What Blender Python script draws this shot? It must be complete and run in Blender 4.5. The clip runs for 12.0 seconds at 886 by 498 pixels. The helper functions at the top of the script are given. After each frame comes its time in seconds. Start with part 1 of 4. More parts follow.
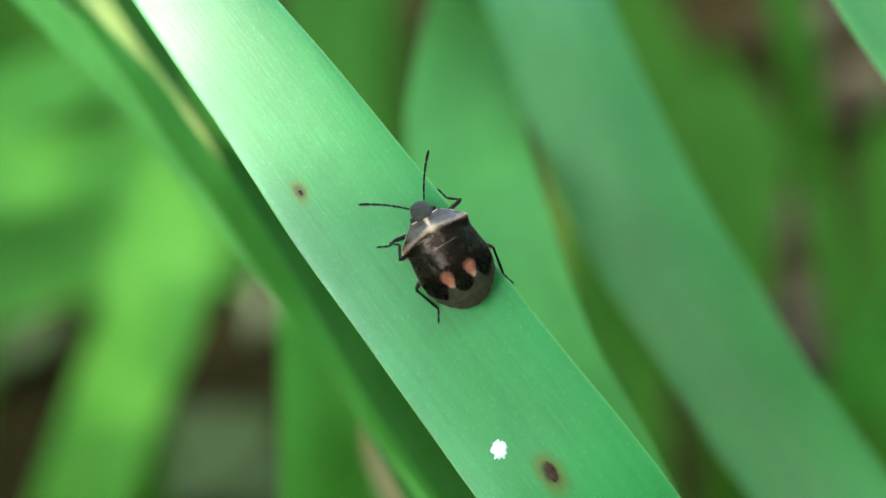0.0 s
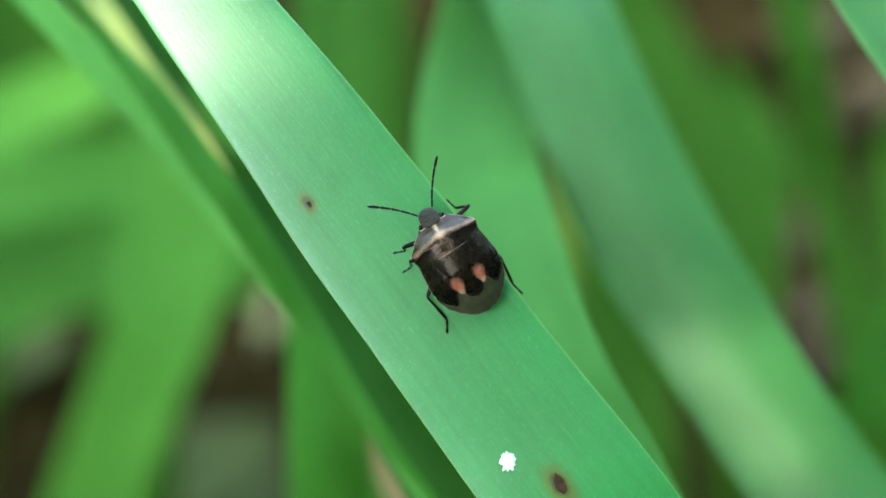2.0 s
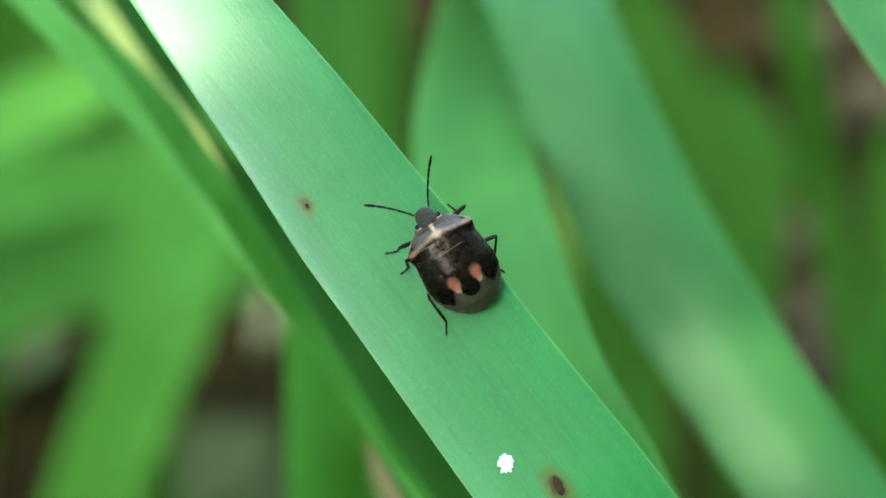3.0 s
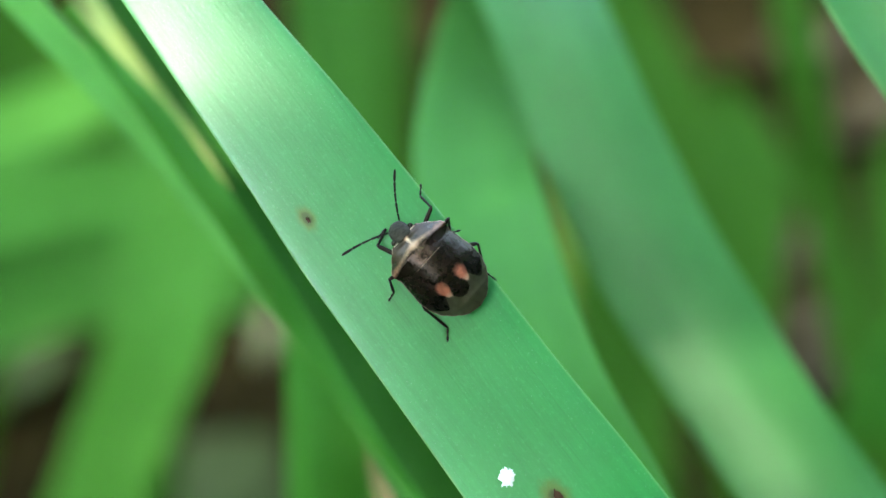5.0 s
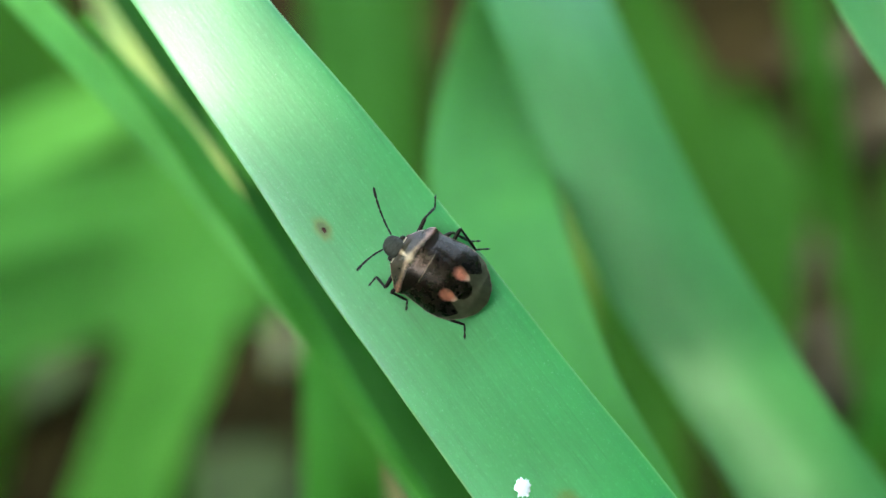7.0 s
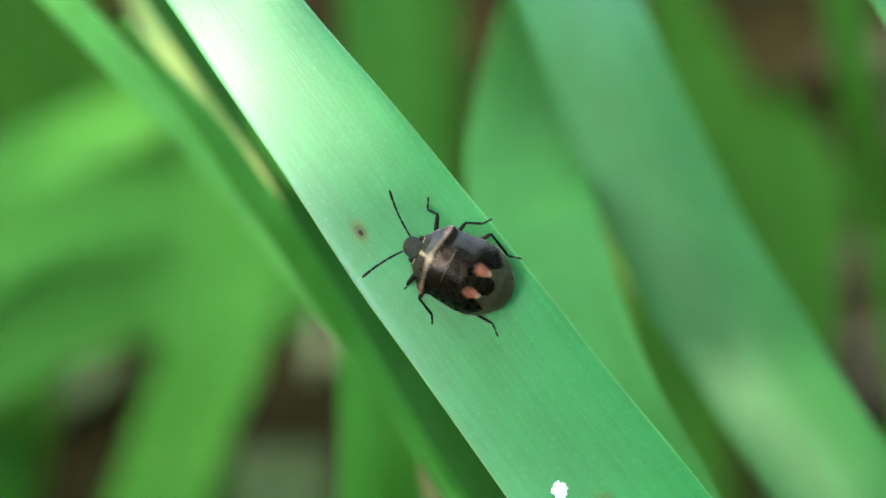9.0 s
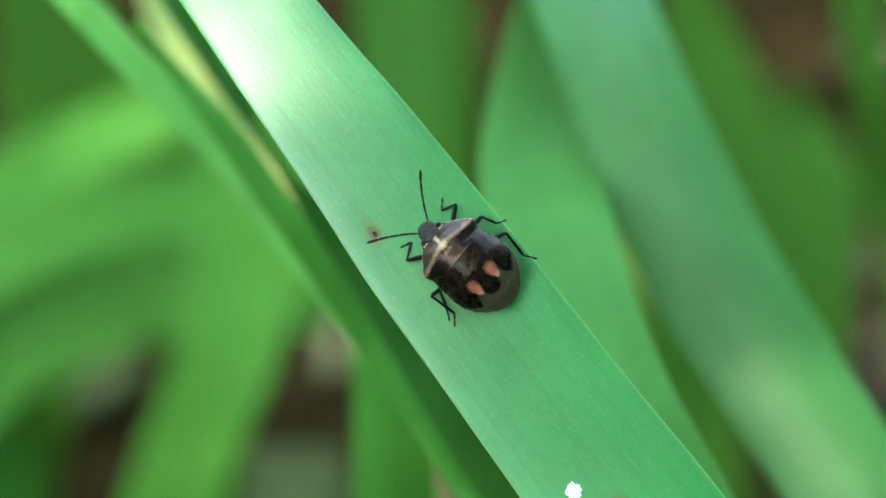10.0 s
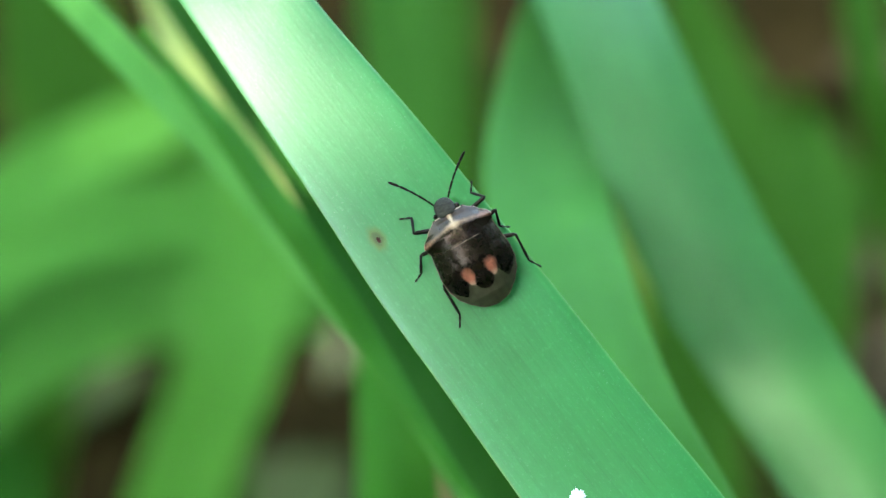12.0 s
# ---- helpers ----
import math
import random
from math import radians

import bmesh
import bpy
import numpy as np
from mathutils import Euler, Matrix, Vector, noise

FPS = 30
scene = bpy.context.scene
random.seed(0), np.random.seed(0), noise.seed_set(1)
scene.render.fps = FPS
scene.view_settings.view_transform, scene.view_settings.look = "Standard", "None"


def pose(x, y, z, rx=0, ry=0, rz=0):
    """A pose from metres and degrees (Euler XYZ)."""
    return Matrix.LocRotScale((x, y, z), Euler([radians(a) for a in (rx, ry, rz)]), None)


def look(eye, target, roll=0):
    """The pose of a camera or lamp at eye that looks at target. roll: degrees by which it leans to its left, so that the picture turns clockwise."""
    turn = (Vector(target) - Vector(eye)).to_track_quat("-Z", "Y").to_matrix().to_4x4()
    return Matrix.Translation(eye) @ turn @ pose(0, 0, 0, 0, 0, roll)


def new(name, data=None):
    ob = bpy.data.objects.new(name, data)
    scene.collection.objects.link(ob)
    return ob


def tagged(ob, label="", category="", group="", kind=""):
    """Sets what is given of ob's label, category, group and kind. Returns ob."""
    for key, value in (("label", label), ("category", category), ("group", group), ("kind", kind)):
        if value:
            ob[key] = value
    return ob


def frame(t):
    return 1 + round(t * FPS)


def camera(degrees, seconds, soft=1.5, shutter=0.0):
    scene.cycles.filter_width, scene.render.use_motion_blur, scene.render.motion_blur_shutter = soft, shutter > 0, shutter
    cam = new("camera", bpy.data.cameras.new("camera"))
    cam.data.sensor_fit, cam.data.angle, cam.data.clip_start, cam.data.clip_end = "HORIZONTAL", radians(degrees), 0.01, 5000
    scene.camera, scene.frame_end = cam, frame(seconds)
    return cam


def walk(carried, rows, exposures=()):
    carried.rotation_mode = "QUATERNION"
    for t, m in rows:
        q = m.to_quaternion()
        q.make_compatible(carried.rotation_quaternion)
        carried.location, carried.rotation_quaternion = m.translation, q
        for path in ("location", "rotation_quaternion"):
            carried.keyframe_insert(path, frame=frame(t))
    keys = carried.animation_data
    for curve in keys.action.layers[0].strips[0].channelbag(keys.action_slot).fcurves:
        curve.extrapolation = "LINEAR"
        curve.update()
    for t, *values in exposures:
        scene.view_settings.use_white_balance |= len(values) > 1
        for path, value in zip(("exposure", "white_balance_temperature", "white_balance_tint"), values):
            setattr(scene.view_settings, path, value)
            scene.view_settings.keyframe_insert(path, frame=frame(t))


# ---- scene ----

# ======== camera ========
EYE = Vector((0, 0, 0.42))
PITCH = 52.0
cam = camera(30, 12.0)
cam.data.dof.use_dof = True
cam.data.dof.focus_distance = 0.0985
cam.data.dof.aperture_fstop = 16.6


def aim(pan, tilt):
    """The camera held over the leaf, panned and tilted by some degrees."""
    return Matrix.Translation(EYE) @ pose(0, 0, 0, 90 - PITCH) @ pose(0, 0, 0, tilt, pan)


PAN = [(0, 0.0, 0.0), (0.5, 0.0, 0.0), (1, 0.069, 0.078), (1.5, 0.225, 0.313), (2, 0.294, 0.392), (2.5, 0.255, 0.431),
       (3, 0.225, 0.46), (3.2, 0.206, 0.499), (4.8, 0.215, 0.910), (5, 0.255, 0.93), (5.5, 0.352, 1.047), (6, 0.597, 1.361), (6.5, 0.705, 1.263), (7, 0.803, 1.282),
       (7.2, 0.871, 1.282), (8.8, 2.006, 1.370), (9, 2.075, 1.38), (9.5, 2.388, 1.312), (10, 2.563, 1.419), (10.5, 2.651, 1.488), (11, 2.798, 1.625),
       (11.5, 2.788, 1.625), (12, 2.69, 1.625)]
walk(cam, [(t, aim(p, q)) for t, p, q in PAN], exposures=[(0, 4.22, 7500, 3), (12, 4.22, 7500, 3)])

# ======== light ========
SUN = Vector((-0.40, -0.278, 0.875)).normalized()
world = bpy.data.worlds.new("sky")
scene.world = world
world.use_nodes = True
wn = world.node_tree
sky = wn.nodes.new("ShaderNodeTexSky")
sky.sky_type, sky.sun_disc = "NISHITA", False
sky.sun_elevation, sky.sun_rotation = math.asin(SUN.z), math.atan2(SUN.x, SUN.y)
wn.nodes["Background"].inputs["Strength"].default_value = 0.2
wn.links.new(sky.outputs[0], wn.nodes["Background"].inputs[0])
sun = new("sun", bpy.data.lights.new("sun", "SUN"))
sun.data.energy, sun.data.angle, sun.data.color = 0.28, radians(0.8), (1.0, 0.99, 0.98)
sun.matrix_world = look(SUN, (0, 0, 0))


# ======== materials ========
class Nodes:
    """A small hand for wiring one material."""

    def __init__(self, name):
        self.mat = bpy.data.materials.new(name)
        self.mat.use_nodes = True
        self.tree = self.mat.node_tree
        self.bsdf = self.tree.nodes["Principled BSDF"]
        self.out = self.tree.nodes["Material Output"]

    def add(self, kind, ins=None, **props):
        n = self.tree.nodes.new("ShaderNode" + kind)
        for k, val in props.items():
            setattr(n, k, val)
        for k, val in (ins or {}).items():
            self.put(n.inputs[k], val)
        return n

    def put(self, socket, val):
        if isinstance(val, bpy.types.NodeSocket):
            self.tree.links.new(val, socket)
        else:
            socket.default_value = val

    def math(self, op, a, b=0.0, c=0.0, clamp=False):
        n = self.add("Math", operation=op, use_clamp=clamp)
        self.put(n.inputs[0], a), self.put(n.inputs[1], b), self.put(n.inputs[2], c)
        return n.outputs[0]

    def mix(self, fac, a, b):
        n = self.add("Mix", data_type="RGBA")
        self.put(n.inputs[0], fac), self.put(n.inputs[6], a), self.put(n.inputs[7], b)
        return n.outputs[2]

    def ramp(self, fac, lo, hi, a=0.0, b=1.0):
        n = self.add("MapRange", {"Value": fac, "From Min": lo, "From Max": hi, "To Min": a, "To Max": b})
        n.interpolation_type = "SMOOTHSTEP"
        return n.outputs[0]

    def noise(self, vec, scale, detail=3.0, rough=0.55):
        n = self.add("TexNoise", {"Vector": vec, "Scale": scale, "Detail": detail, "Roughness": rough})
        return n.outputs["Fac"]


def rgb(r, g, b):
    return (r, g, b, 1.0)


def leaf_material(name, deep, pale, through_tint, gloss=0.42, clear=0.35, spots=(), shine=0.05, wax=1.5, rim_pale=0.1):
    """A strap leaf: parallel veins along it, blotches, bloom and a thin translucent body."""
    m = Nodes(name)
    uv = m.add("UVMap", uv_map="strip").outputs[0]
    sep = m.add("SeparateXYZ", {0: uv})
    across, along = sep.outputs[0], sep.outputs[1]
    vein_at = m.add("CombineXYZ", {0: m.math("MULTIPLY", across, 1.0), 1: m.math("MULTIPLY", along, 0.014)}).outputs[0]
    vein = m.noise(vein_at, 4600.0, 2.0)
    rib = m.noise(vein_at, 900.0, 1.0)
    cell = m.noise(m.add("CombineXYZ", {0: across, 1: m.math("MULTIPLY", along, 0.45)}).outputs[0], 5600.0, 2.0)
    crease = m.noise(m.add("CombineXYZ", {0: across, 1: m.math("MULTIPLY", along, 0.010)}).outputs[0], 8200.0, 2.0)
    blotch = m.noise(uv, 190.0, 4.0)
    patch = m.noise(m.add("CombineXYZ", {0: across, 1: m.math("MULTIPLY", along, 0.3)}).outputs[0], 330.0, 3.0)
    f = m.math("ADD", m.math("MULTIPLY", m.ramp(vein, 0.32, 0.68), 0.22), m.math("MULTIPLY", m.ramp(rib, 0.3, 0.7), 0.22))
    f = m.math("ADD", f, m.math("MULTIPLY", m.ramp(blotch, 0.3, 0.7), 0.3))
    f = m.math("ADD", f, m.math("MULTIPLY", m.ramp(patch, 0.35, 0.7), 0.18), clamp=True)
    col = m.mix(f, rgb(*[0.88 * x for x in deep]), rgb(*[1.08 * x for x in pale]))
    # pale specks of wax in the cells
    col = m.mix(m.math("MULTIPLY", m.ramp(cell, 0.55, 0.74), 0.28), col, rgb(*[min(1, 1.5 * x + 0.05) for x in pale]))
    dust = m.noise(uv, 8200.0, 1.0)
    col = m.mix(m.math("MULTIPLY", m.math("MULTIPLY", m.ramp(dust, 0.66, 0.76), m.ramp(patch, 0.4, 0.62)), 0.34), col, rgb(0.4, 0.56, 0.42))
    # thin dark creases between the veins
    worn = m.ramp(m.noise(uv, 420.0, 3.0), 0.38, 0.62)
    col = m.mix(m.math("MULTIPLY", m.math("MULTIPLY", m.ramp(crease, 0.55, 0.66), worn), 0.42), col, rgb(*[0.55 * x for x in deep]))
    rim = m.math("ABSOLUTE", m.add("SeparateXYZ", {0: m.add("UVMap", uv_map="unit").outputs[0]}).outputs[0])
    col = m.mix(m.math("MULTIPLY", m.ramp(rim, 0.965, 0.99), rim_pale), col, rgb(0.42, 0.52, 0.16))
    gleam = shine
    for (sx, sy, rx, ry, strength) in spots:
        dx = m.math("DIVIDE", m.math("SUBTRACT", across, sx), rx)
        dy = m.math("DIVIDE", m.math("SUBTRACT", along, sy), ry)
        d = m.math("SQRT", m.math("ADD", m.math("MULTIPLY", dx, dx), m.math("MULTIPLY", dy, dy)))
        d = m.math("ADD", d, m.math("MULTIPLY", m.math("SUBTRACT", m.noise(uv, 2200.0, 4.0), 0.5), 0.9))
        halo = m.math("MULTIPLY", m.ramp(d, 1.9, 0.7), 0.75 * strength)
        col = m.mix(halo, col, rgb(0.17, 0.15, 0.045))
        core = m.math("MULTIPLY", m.ramp(d, 1.1, 0.4), strength)
        gleam = m.math("MULTIPLY", gleam, m.math("SUBTRACT", 1.0, m.math("MULTIPLY", halo, 0.95)))
        col = m.mix(core, col, rgb(0.055, 0.028, 0.02))
    m.put(m.bsdf.inputs["Base Color"], col)
    m.put(m.bsdf.inputs["Roughness"], m.math("ADD", gloss, m.math("MULTIPLY", blotch, 0.12)))
    m.put(m.bsdf.inputs["Specular IOR Level"], gleam)
    m.put(m.bsdf.inputs["IOR"], wax)
    bump = m.add("Bump", {"Strength": 0.2, "Distance": 0.0001,
                          "Height": m.math("ADD", m.math("MULTIPLY", vein, 0.7), m.math("MULTIPLY", cell, 0.6))}).outputs[0]
    m.put(m.bsdf.inputs["Normal"], bump)
    trans = m.add("BsdfTranslucent", {"Color": rgb(*through_tint)})
    both = m.add("MixShader", {0: clear, 1: m.bsdf.outputs[0], 2: trans.outputs[0]})
    m.put(m.out.inputs["Surface"], both.outputs[0])
    return m.mat


def plain_material(name, colour, colour2, scale, rough=0.8, bump=0.3, dist=0.001, clear=0.0, shine=0.12):
    m = Nodes(name)
    at = m.add("TexCoord").outputs["Object"]
    n1, n2 = m.noise(at, scale, 5.0), m.noise(at, scale * 6, 3.0)
    f = m.math("ADD", m.math("MULTIPLY", m.ramp(n1, 0.3, 0.7), 0.65), m.math("MULTIPLY", n2, 0.35), clamp=True)
    m.put(m.bsdf.inputs["Base Color"], m.mix(f, rgb(*colour), rgb(*colour2)))
    m.put(m.bsdf.inputs["Roughness"], rough)
    m.put(m.bsdf.inputs["Specular IOR Level"], shine)
    m.put(m.bsdf.inputs["Normal"], m.add("Bump", {"Strength": bump, "Distance": dist, "Height": m.math("ADD", n1, n2)}).outputs[0])
    if clear:
        glow = m.add("BsdfTranslucent", {"Color": rgb(*[min(1, 2.6 * x) for x in colour2])})
        m.put(m.out.inputs["Surface"], m.add("MixShader", {0: clear, 1: m.bsdf.outputs[0], 2: glow.outputs[0]}).outputs[0])
    return m.mat


LEAF_MAIN = leaf_material("main_leaf", (0.013, 0.208, 0.040), (0.026, 0.292, 0.067), (0.09, 0.46, 0.06), 0.35, 0.25, shine=0.34, wax=2.0, rim_pale=0.25,
                          spots=[(0.00226, 0.0114, 0.00036, 0.0006, 0.8), (0.00043, 0.0341, 0.0006, 0.00105, 1.0)])
LEAF_BLUE = leaf_material("blue_green_leaf", (0.026, 0.166, 0.028), (0.044, 0.221, 0.043), (0.07, 0.32, 0.04), 0.38, 0.3, shine=0.24, wax=1.8)
LEAF_FRESH = leaf_material("fresh_leaf", (0.038, 0.160, 0.020), (0.058, 0.216, 0.032), (0.09, 0.36, 0.03), 0.5, 0.4, shine=0.12)
LEAF_BRIGHT = leaf_material("bright_leaf", (0.070, 0.236, 0.032), (0.108, 0.316, 0.049), (0.12, 0.42, 0.03), 0.55)
LEAF_GREEN = leaf_material("green_leaf", (0.027, 0.135, 0.014), (0.047, 0.188, 0.024), (0.09, 0.34, 0.01), 0.55)
# Green toned down to paint the shade close under the main leaf.
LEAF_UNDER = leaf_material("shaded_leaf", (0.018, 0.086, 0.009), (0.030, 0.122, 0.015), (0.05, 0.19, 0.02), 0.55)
# Darkened copy of the green leaf: the shade behind is in its colour.
LEAF_SHADE = leaf_material("shade_toned_leaf", (0.022, 0.078, 0.007), (0.040, 0.120, 0.012), (0.066, 0.23, 0.006), 0.55, shine=0.02)
LEAF_YELLOW = leaf_material("yellowing_leaf", (0.20, 0.26, 0.055), (0.33, 0.37, 0.11), (0.28, 0.36, 0.08), 0.55)
LEAF_MID = leaf_material("mid_green_leaf", (0.027, 0.101, 0.009), (0.045, 0.146, 0.016), (0.075, 0.28, 0.01), 0.55)
# Lighter green that paints the lit face of the narrow ridged leaf.
LEAF_LIT_FACE = leaf_material("lit_face_leaf", (0.082, 0.280, 0.055), (0.125, 0.370, 0.082), (0.12, 0.42, 0.04), 0.5, 0.3)
LEAF_OLIVE = leaf_material("olive_leaf", (0.065, 0.110, 0.009), (0.115, 0.165, 0.018), (0.14, 0.2, 0.03), 0.55)
STALK = leaf_material("withered_stalk", (0.20, 0.11, 0.05), (0.36, 0.22, 0.11), (0.4, 0.25, 0.1))
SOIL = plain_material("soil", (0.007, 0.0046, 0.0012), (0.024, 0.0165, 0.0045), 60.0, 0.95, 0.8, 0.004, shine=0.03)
LITTER = plain_material("dead_leaf", (0.027, 0.037, 0.009), (0.053, 0.066, 0.018), 90.0)
BLEACHED = plain_material("bleached_litter", (0.20, 0.19, 0.075), (0.33, 0.31, 0.145), 90.0)


# ======== shapes ========
FACING = Vector((0, -0.6157, 0.788))
LEAF = Matrix.Translation(EYE) @ pose(0, 0, 0, 90 - PITCH) @ pose(0, 0, -0.09985)      # the main leaf's upper face


def mesh_object(name, verts, faces, material, smooth=True):
    me = bpy.data.meshes.new(name)
    me.from_pydata([tuple(p) for p in verts], [], faces)
    me.update()
    if smooth:
        me.polygons.foreach_set("use_smooth", [True] * len(me.polygons))
    me.materials.append(material)
    return new(name, me)


def glide(rows, steps):
    """A smooth curve through the rows, paced by their distances."""
    rows = [np.array(r, float) for r in rows]
    gaps = [max(1e-6, float(np.linalg.norm(q[:3] - p[:3]))) for p, q in zip(rows, rows[1:])]
    slope = [(rows[1] - rows[0]) / gaps[0]]
    for i in range(1, len(rows) - 1):
        g, h = gaps[i - 1], gaps[i]
        slope.append(((rows[i] - rows[i - 1]) / g * h + (rows[i + 1] - rows[i]) / h * g) / (g + h))
    slope.append((rows[-1] - rows[-2]) / gaps[-1])
    out = []
    for i, g in enumerate(gaps):
        for k in range(steps):
            t = k / steps
            out.append((2 * t ** 3 - 3 * t * t + 1) * rows[i] + (t ** 3 - 2 * t * t + t) * g * slope[i]
                       + (3 * t * t - 2 * t ** 3) * rows[i + 1] + (t ** 3 - t * t) * g * slope[i + 1])
    out.append(rows[-1])
    return out


def edge_in(s):
    """Crowds the strips of a blade towards its two edges."""
    return math.copysign(1 - (1 - abs(s)) ** 2.2, s)


def blade(material, label, rows, keel=0.1, roll=0.0, fine=False, thick=0.00035, origin=0, arch=0.0):
    """A strap leaf from its tip to its base: rows of x, y, z, half width. keel: how deeply it is folded along the middle."""
    steps = 14 if fine else 8
    line = glide(rows, steps)
    n = 24 if fine else 10
    verts, faces, strip = [], [], []
    length = 0.0
    for i, r in enumerate(line):
        p, w = Vector(r[:3]), max(0.0004, r[3])
        a, b = Vector(line[max(0, i - 1)][:3]), Vector(line[min(len(line) - 1, i + 1)][:3])
        along = (b - a).normalized()
        side = along.cross(FACING)
        side = side.normalized() if side.length > 0.05 else Vector((1, 0, 0))
        up = side.cross(along).normalized()
        turn = Matrix.Rotation(radians(roll), 3, along)
        side, up = turn @ side, turn @ up
        if i:
            length += (p - Vector(line[i - 1][:3])).length
        wave = 0.012 * noise.noise(Vector((length * 60, rows[0][0] * 40, 3)))
        for layer in (1, -1):
            for k in range(n + 1):
                s = edge_in(-1 + 2 * k / n)
                rim = 1 - 0.75 * abs(s) ** 40
                h = keel * w * (math.sqrt(s * s + 0.02)) + layer * thick * 0.5 * rim + wave * w * s * 2 - arch * w * s * s
                verts.append(p + side * (s * w * (1 + 0.012 * noise.noise(Vector((length * 140, s * 2, 9))))) + up * h)
                strip.append((s * w, length))
    start = strip[origin * steps * 2 * (n + 1)][1]
    strip = [(a, l - start) for a, l in strip]
    m = 2 * (n + 1)
    for i in range(len(line) - 1):
        a, b = i * m, (i + 1) * m
        for k in range(n):
            faces.append((a + k, a + k + 1, b + k + 1, b + k))
            faces.append((a + n + 1 + k, b + n + 1 + k, b + n + 2 + k, a + n + 2 + k))
        faces.append((a, b, b + n + 1, a + n + 1))
        faces.append((a + n, a + 2 * n + 1, b + 2 * n + 1, b + n))
    ob = mesh_object("strap_leaf", verts, faces, material)
    layer, unit = ob.data.uv_layers.new(name="strip"), ob.data.uv_layers.new(name="unit")
    for loop in ob.data.loops:
        k = loop.vertex_index
        layer.data[loop.index].uv = strip[k]
        unit.data[loop.index].uv = (edge_in(-1 + 2 * (k % (n + 1)) / n), strip[k][1])
    return tagged(ob, label, "leaf", "strap leaves of the clump")


# ======== ground ========
def ground():
    verts, faces = [], []
    xs = [-60, -8, -2, -0.8] + [-0.5 + 0.02 * i for i in range(51)] + [0.8, 2, 8, 60]
    ys = [-60, -8, -2, -0.6] + [-0.2 + 0.02 * i for i in range(51)] + [1.2, 3, 10, 60]
    for y in ys:
        for x in xs:
            near = max(0.0, 1 - 0.7 * math.hypot(x, y - 0.3))
            verts.append((x, y, near * 0.012 * noise.fractal(Vector((x * 22, y * 22, 0)), 0.8, 2.0, 4) - 0.004))
    for j in range(len(ys) - 1):
        for i in range(len(xs) - 1):
            a = j * len(xs) + i
            faces.append((a, a + 1, a + len(xs) + 1, a + len(xs)))
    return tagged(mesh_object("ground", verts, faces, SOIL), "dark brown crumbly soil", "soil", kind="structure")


ground()

# ======== the clump of strap leaves ========
main_leaf = blade(LEAF_MAIN, 'long flat pale green strap leaf with brown spots', [(-0.0372, 0.1048, 0.3584, 0.0017), (-0.0278, 0.0909, 0.3561, 0.0027), (-0.0204, 0.0810, 0.3533, 0.0032), (-0.0137, 0.0727, 0.3495, 0.0036), (-0.0095, 0.0682, 0.3464, 0.0040), (-0.0052, 0.0636, 0.3428, 0.0044), (-0.0005, 0.0587, 0.3390, 0.0046), (0.0040, 0.0540, 0.3353, 0.0048), (0.0074, 0.0505, 0.3326, 0.0050), (0.0245, 0.0340, 0.3060, 0.0051), (0.0340, 0.0180, 0.2750, 0.0052), (0.0460, 0.0040, 0.2000, 0.0052), (0.0540, 0.0000, 0.1000, 0.0050), (0.0580, 0.0000, -0.0100, 0.0045)], keel=0.02, roll=-2.5, fine=True, origin=3, thick=0.00022, arch=0.05)
broad_leaf = blade(LEAF_BLUE, 'broad blue-green strap leaf with a folded keel', [(-0.0064, 0.1665, 0.3338, 0.0023), (0.0001, 0.1374, 0.3266, 0.0041), (0.0053, 0.1165, 0.3222, 0.0049), (0.0092, 0.1062, 0.3191, 0.0051), (0.0135, 0.0958, 0.3142, 0.0054), (0.0182, 0.0865, 0.3098, 0.0055), (0.0224, 0.0801, 0.3069, 0.0053), (0.0260, 0.0745, 0.3043, 0.0052), (0.0303, 0.0685, 0.3018, 0.0052), (0.0358, 0.0601, 0.2990, 0.0053), (0.0500, 0.0420, 0.2200, 0.0066), (0.0600, 0.0350, 0.1100, 0.0070), (0.0660, 0.0300, -0.0100, 0.0070)], keel=-0.13, roll=0)
blade(LEAF_FRESH, 'bright green strap leaf arching behind the main leaf', [(0.0076, 0.1349, 0.3189, 0.0014), (0.0051, 0.1247, 0.3146, 0.0027), (0.0038, 0.1161, 0.3116, 0.0045), (0.0026, 0.1067, 0.3106, 0.0052), (0.0021, 0.0944, 0.3136, 0.0053), (0.0031, 0.0851, 0.3171, 0.0051), (0.0045, 0.0777, 0.3189, 0.0046), (0.0072, 0.0675, 0.3197, 0.0043), (0.0108, 0.0591, 0.3194, 0.0042), (0.0141, 0.0517, 0.3186, 0.0038), (0.0350, 0.0200, 0.2600, 0.0038), (0.0480, 0.0120, 0.1400, 0.0040), (0.0550, 0.0100, -0.0100, 0.0040)], keel=0.08, roll=-6)
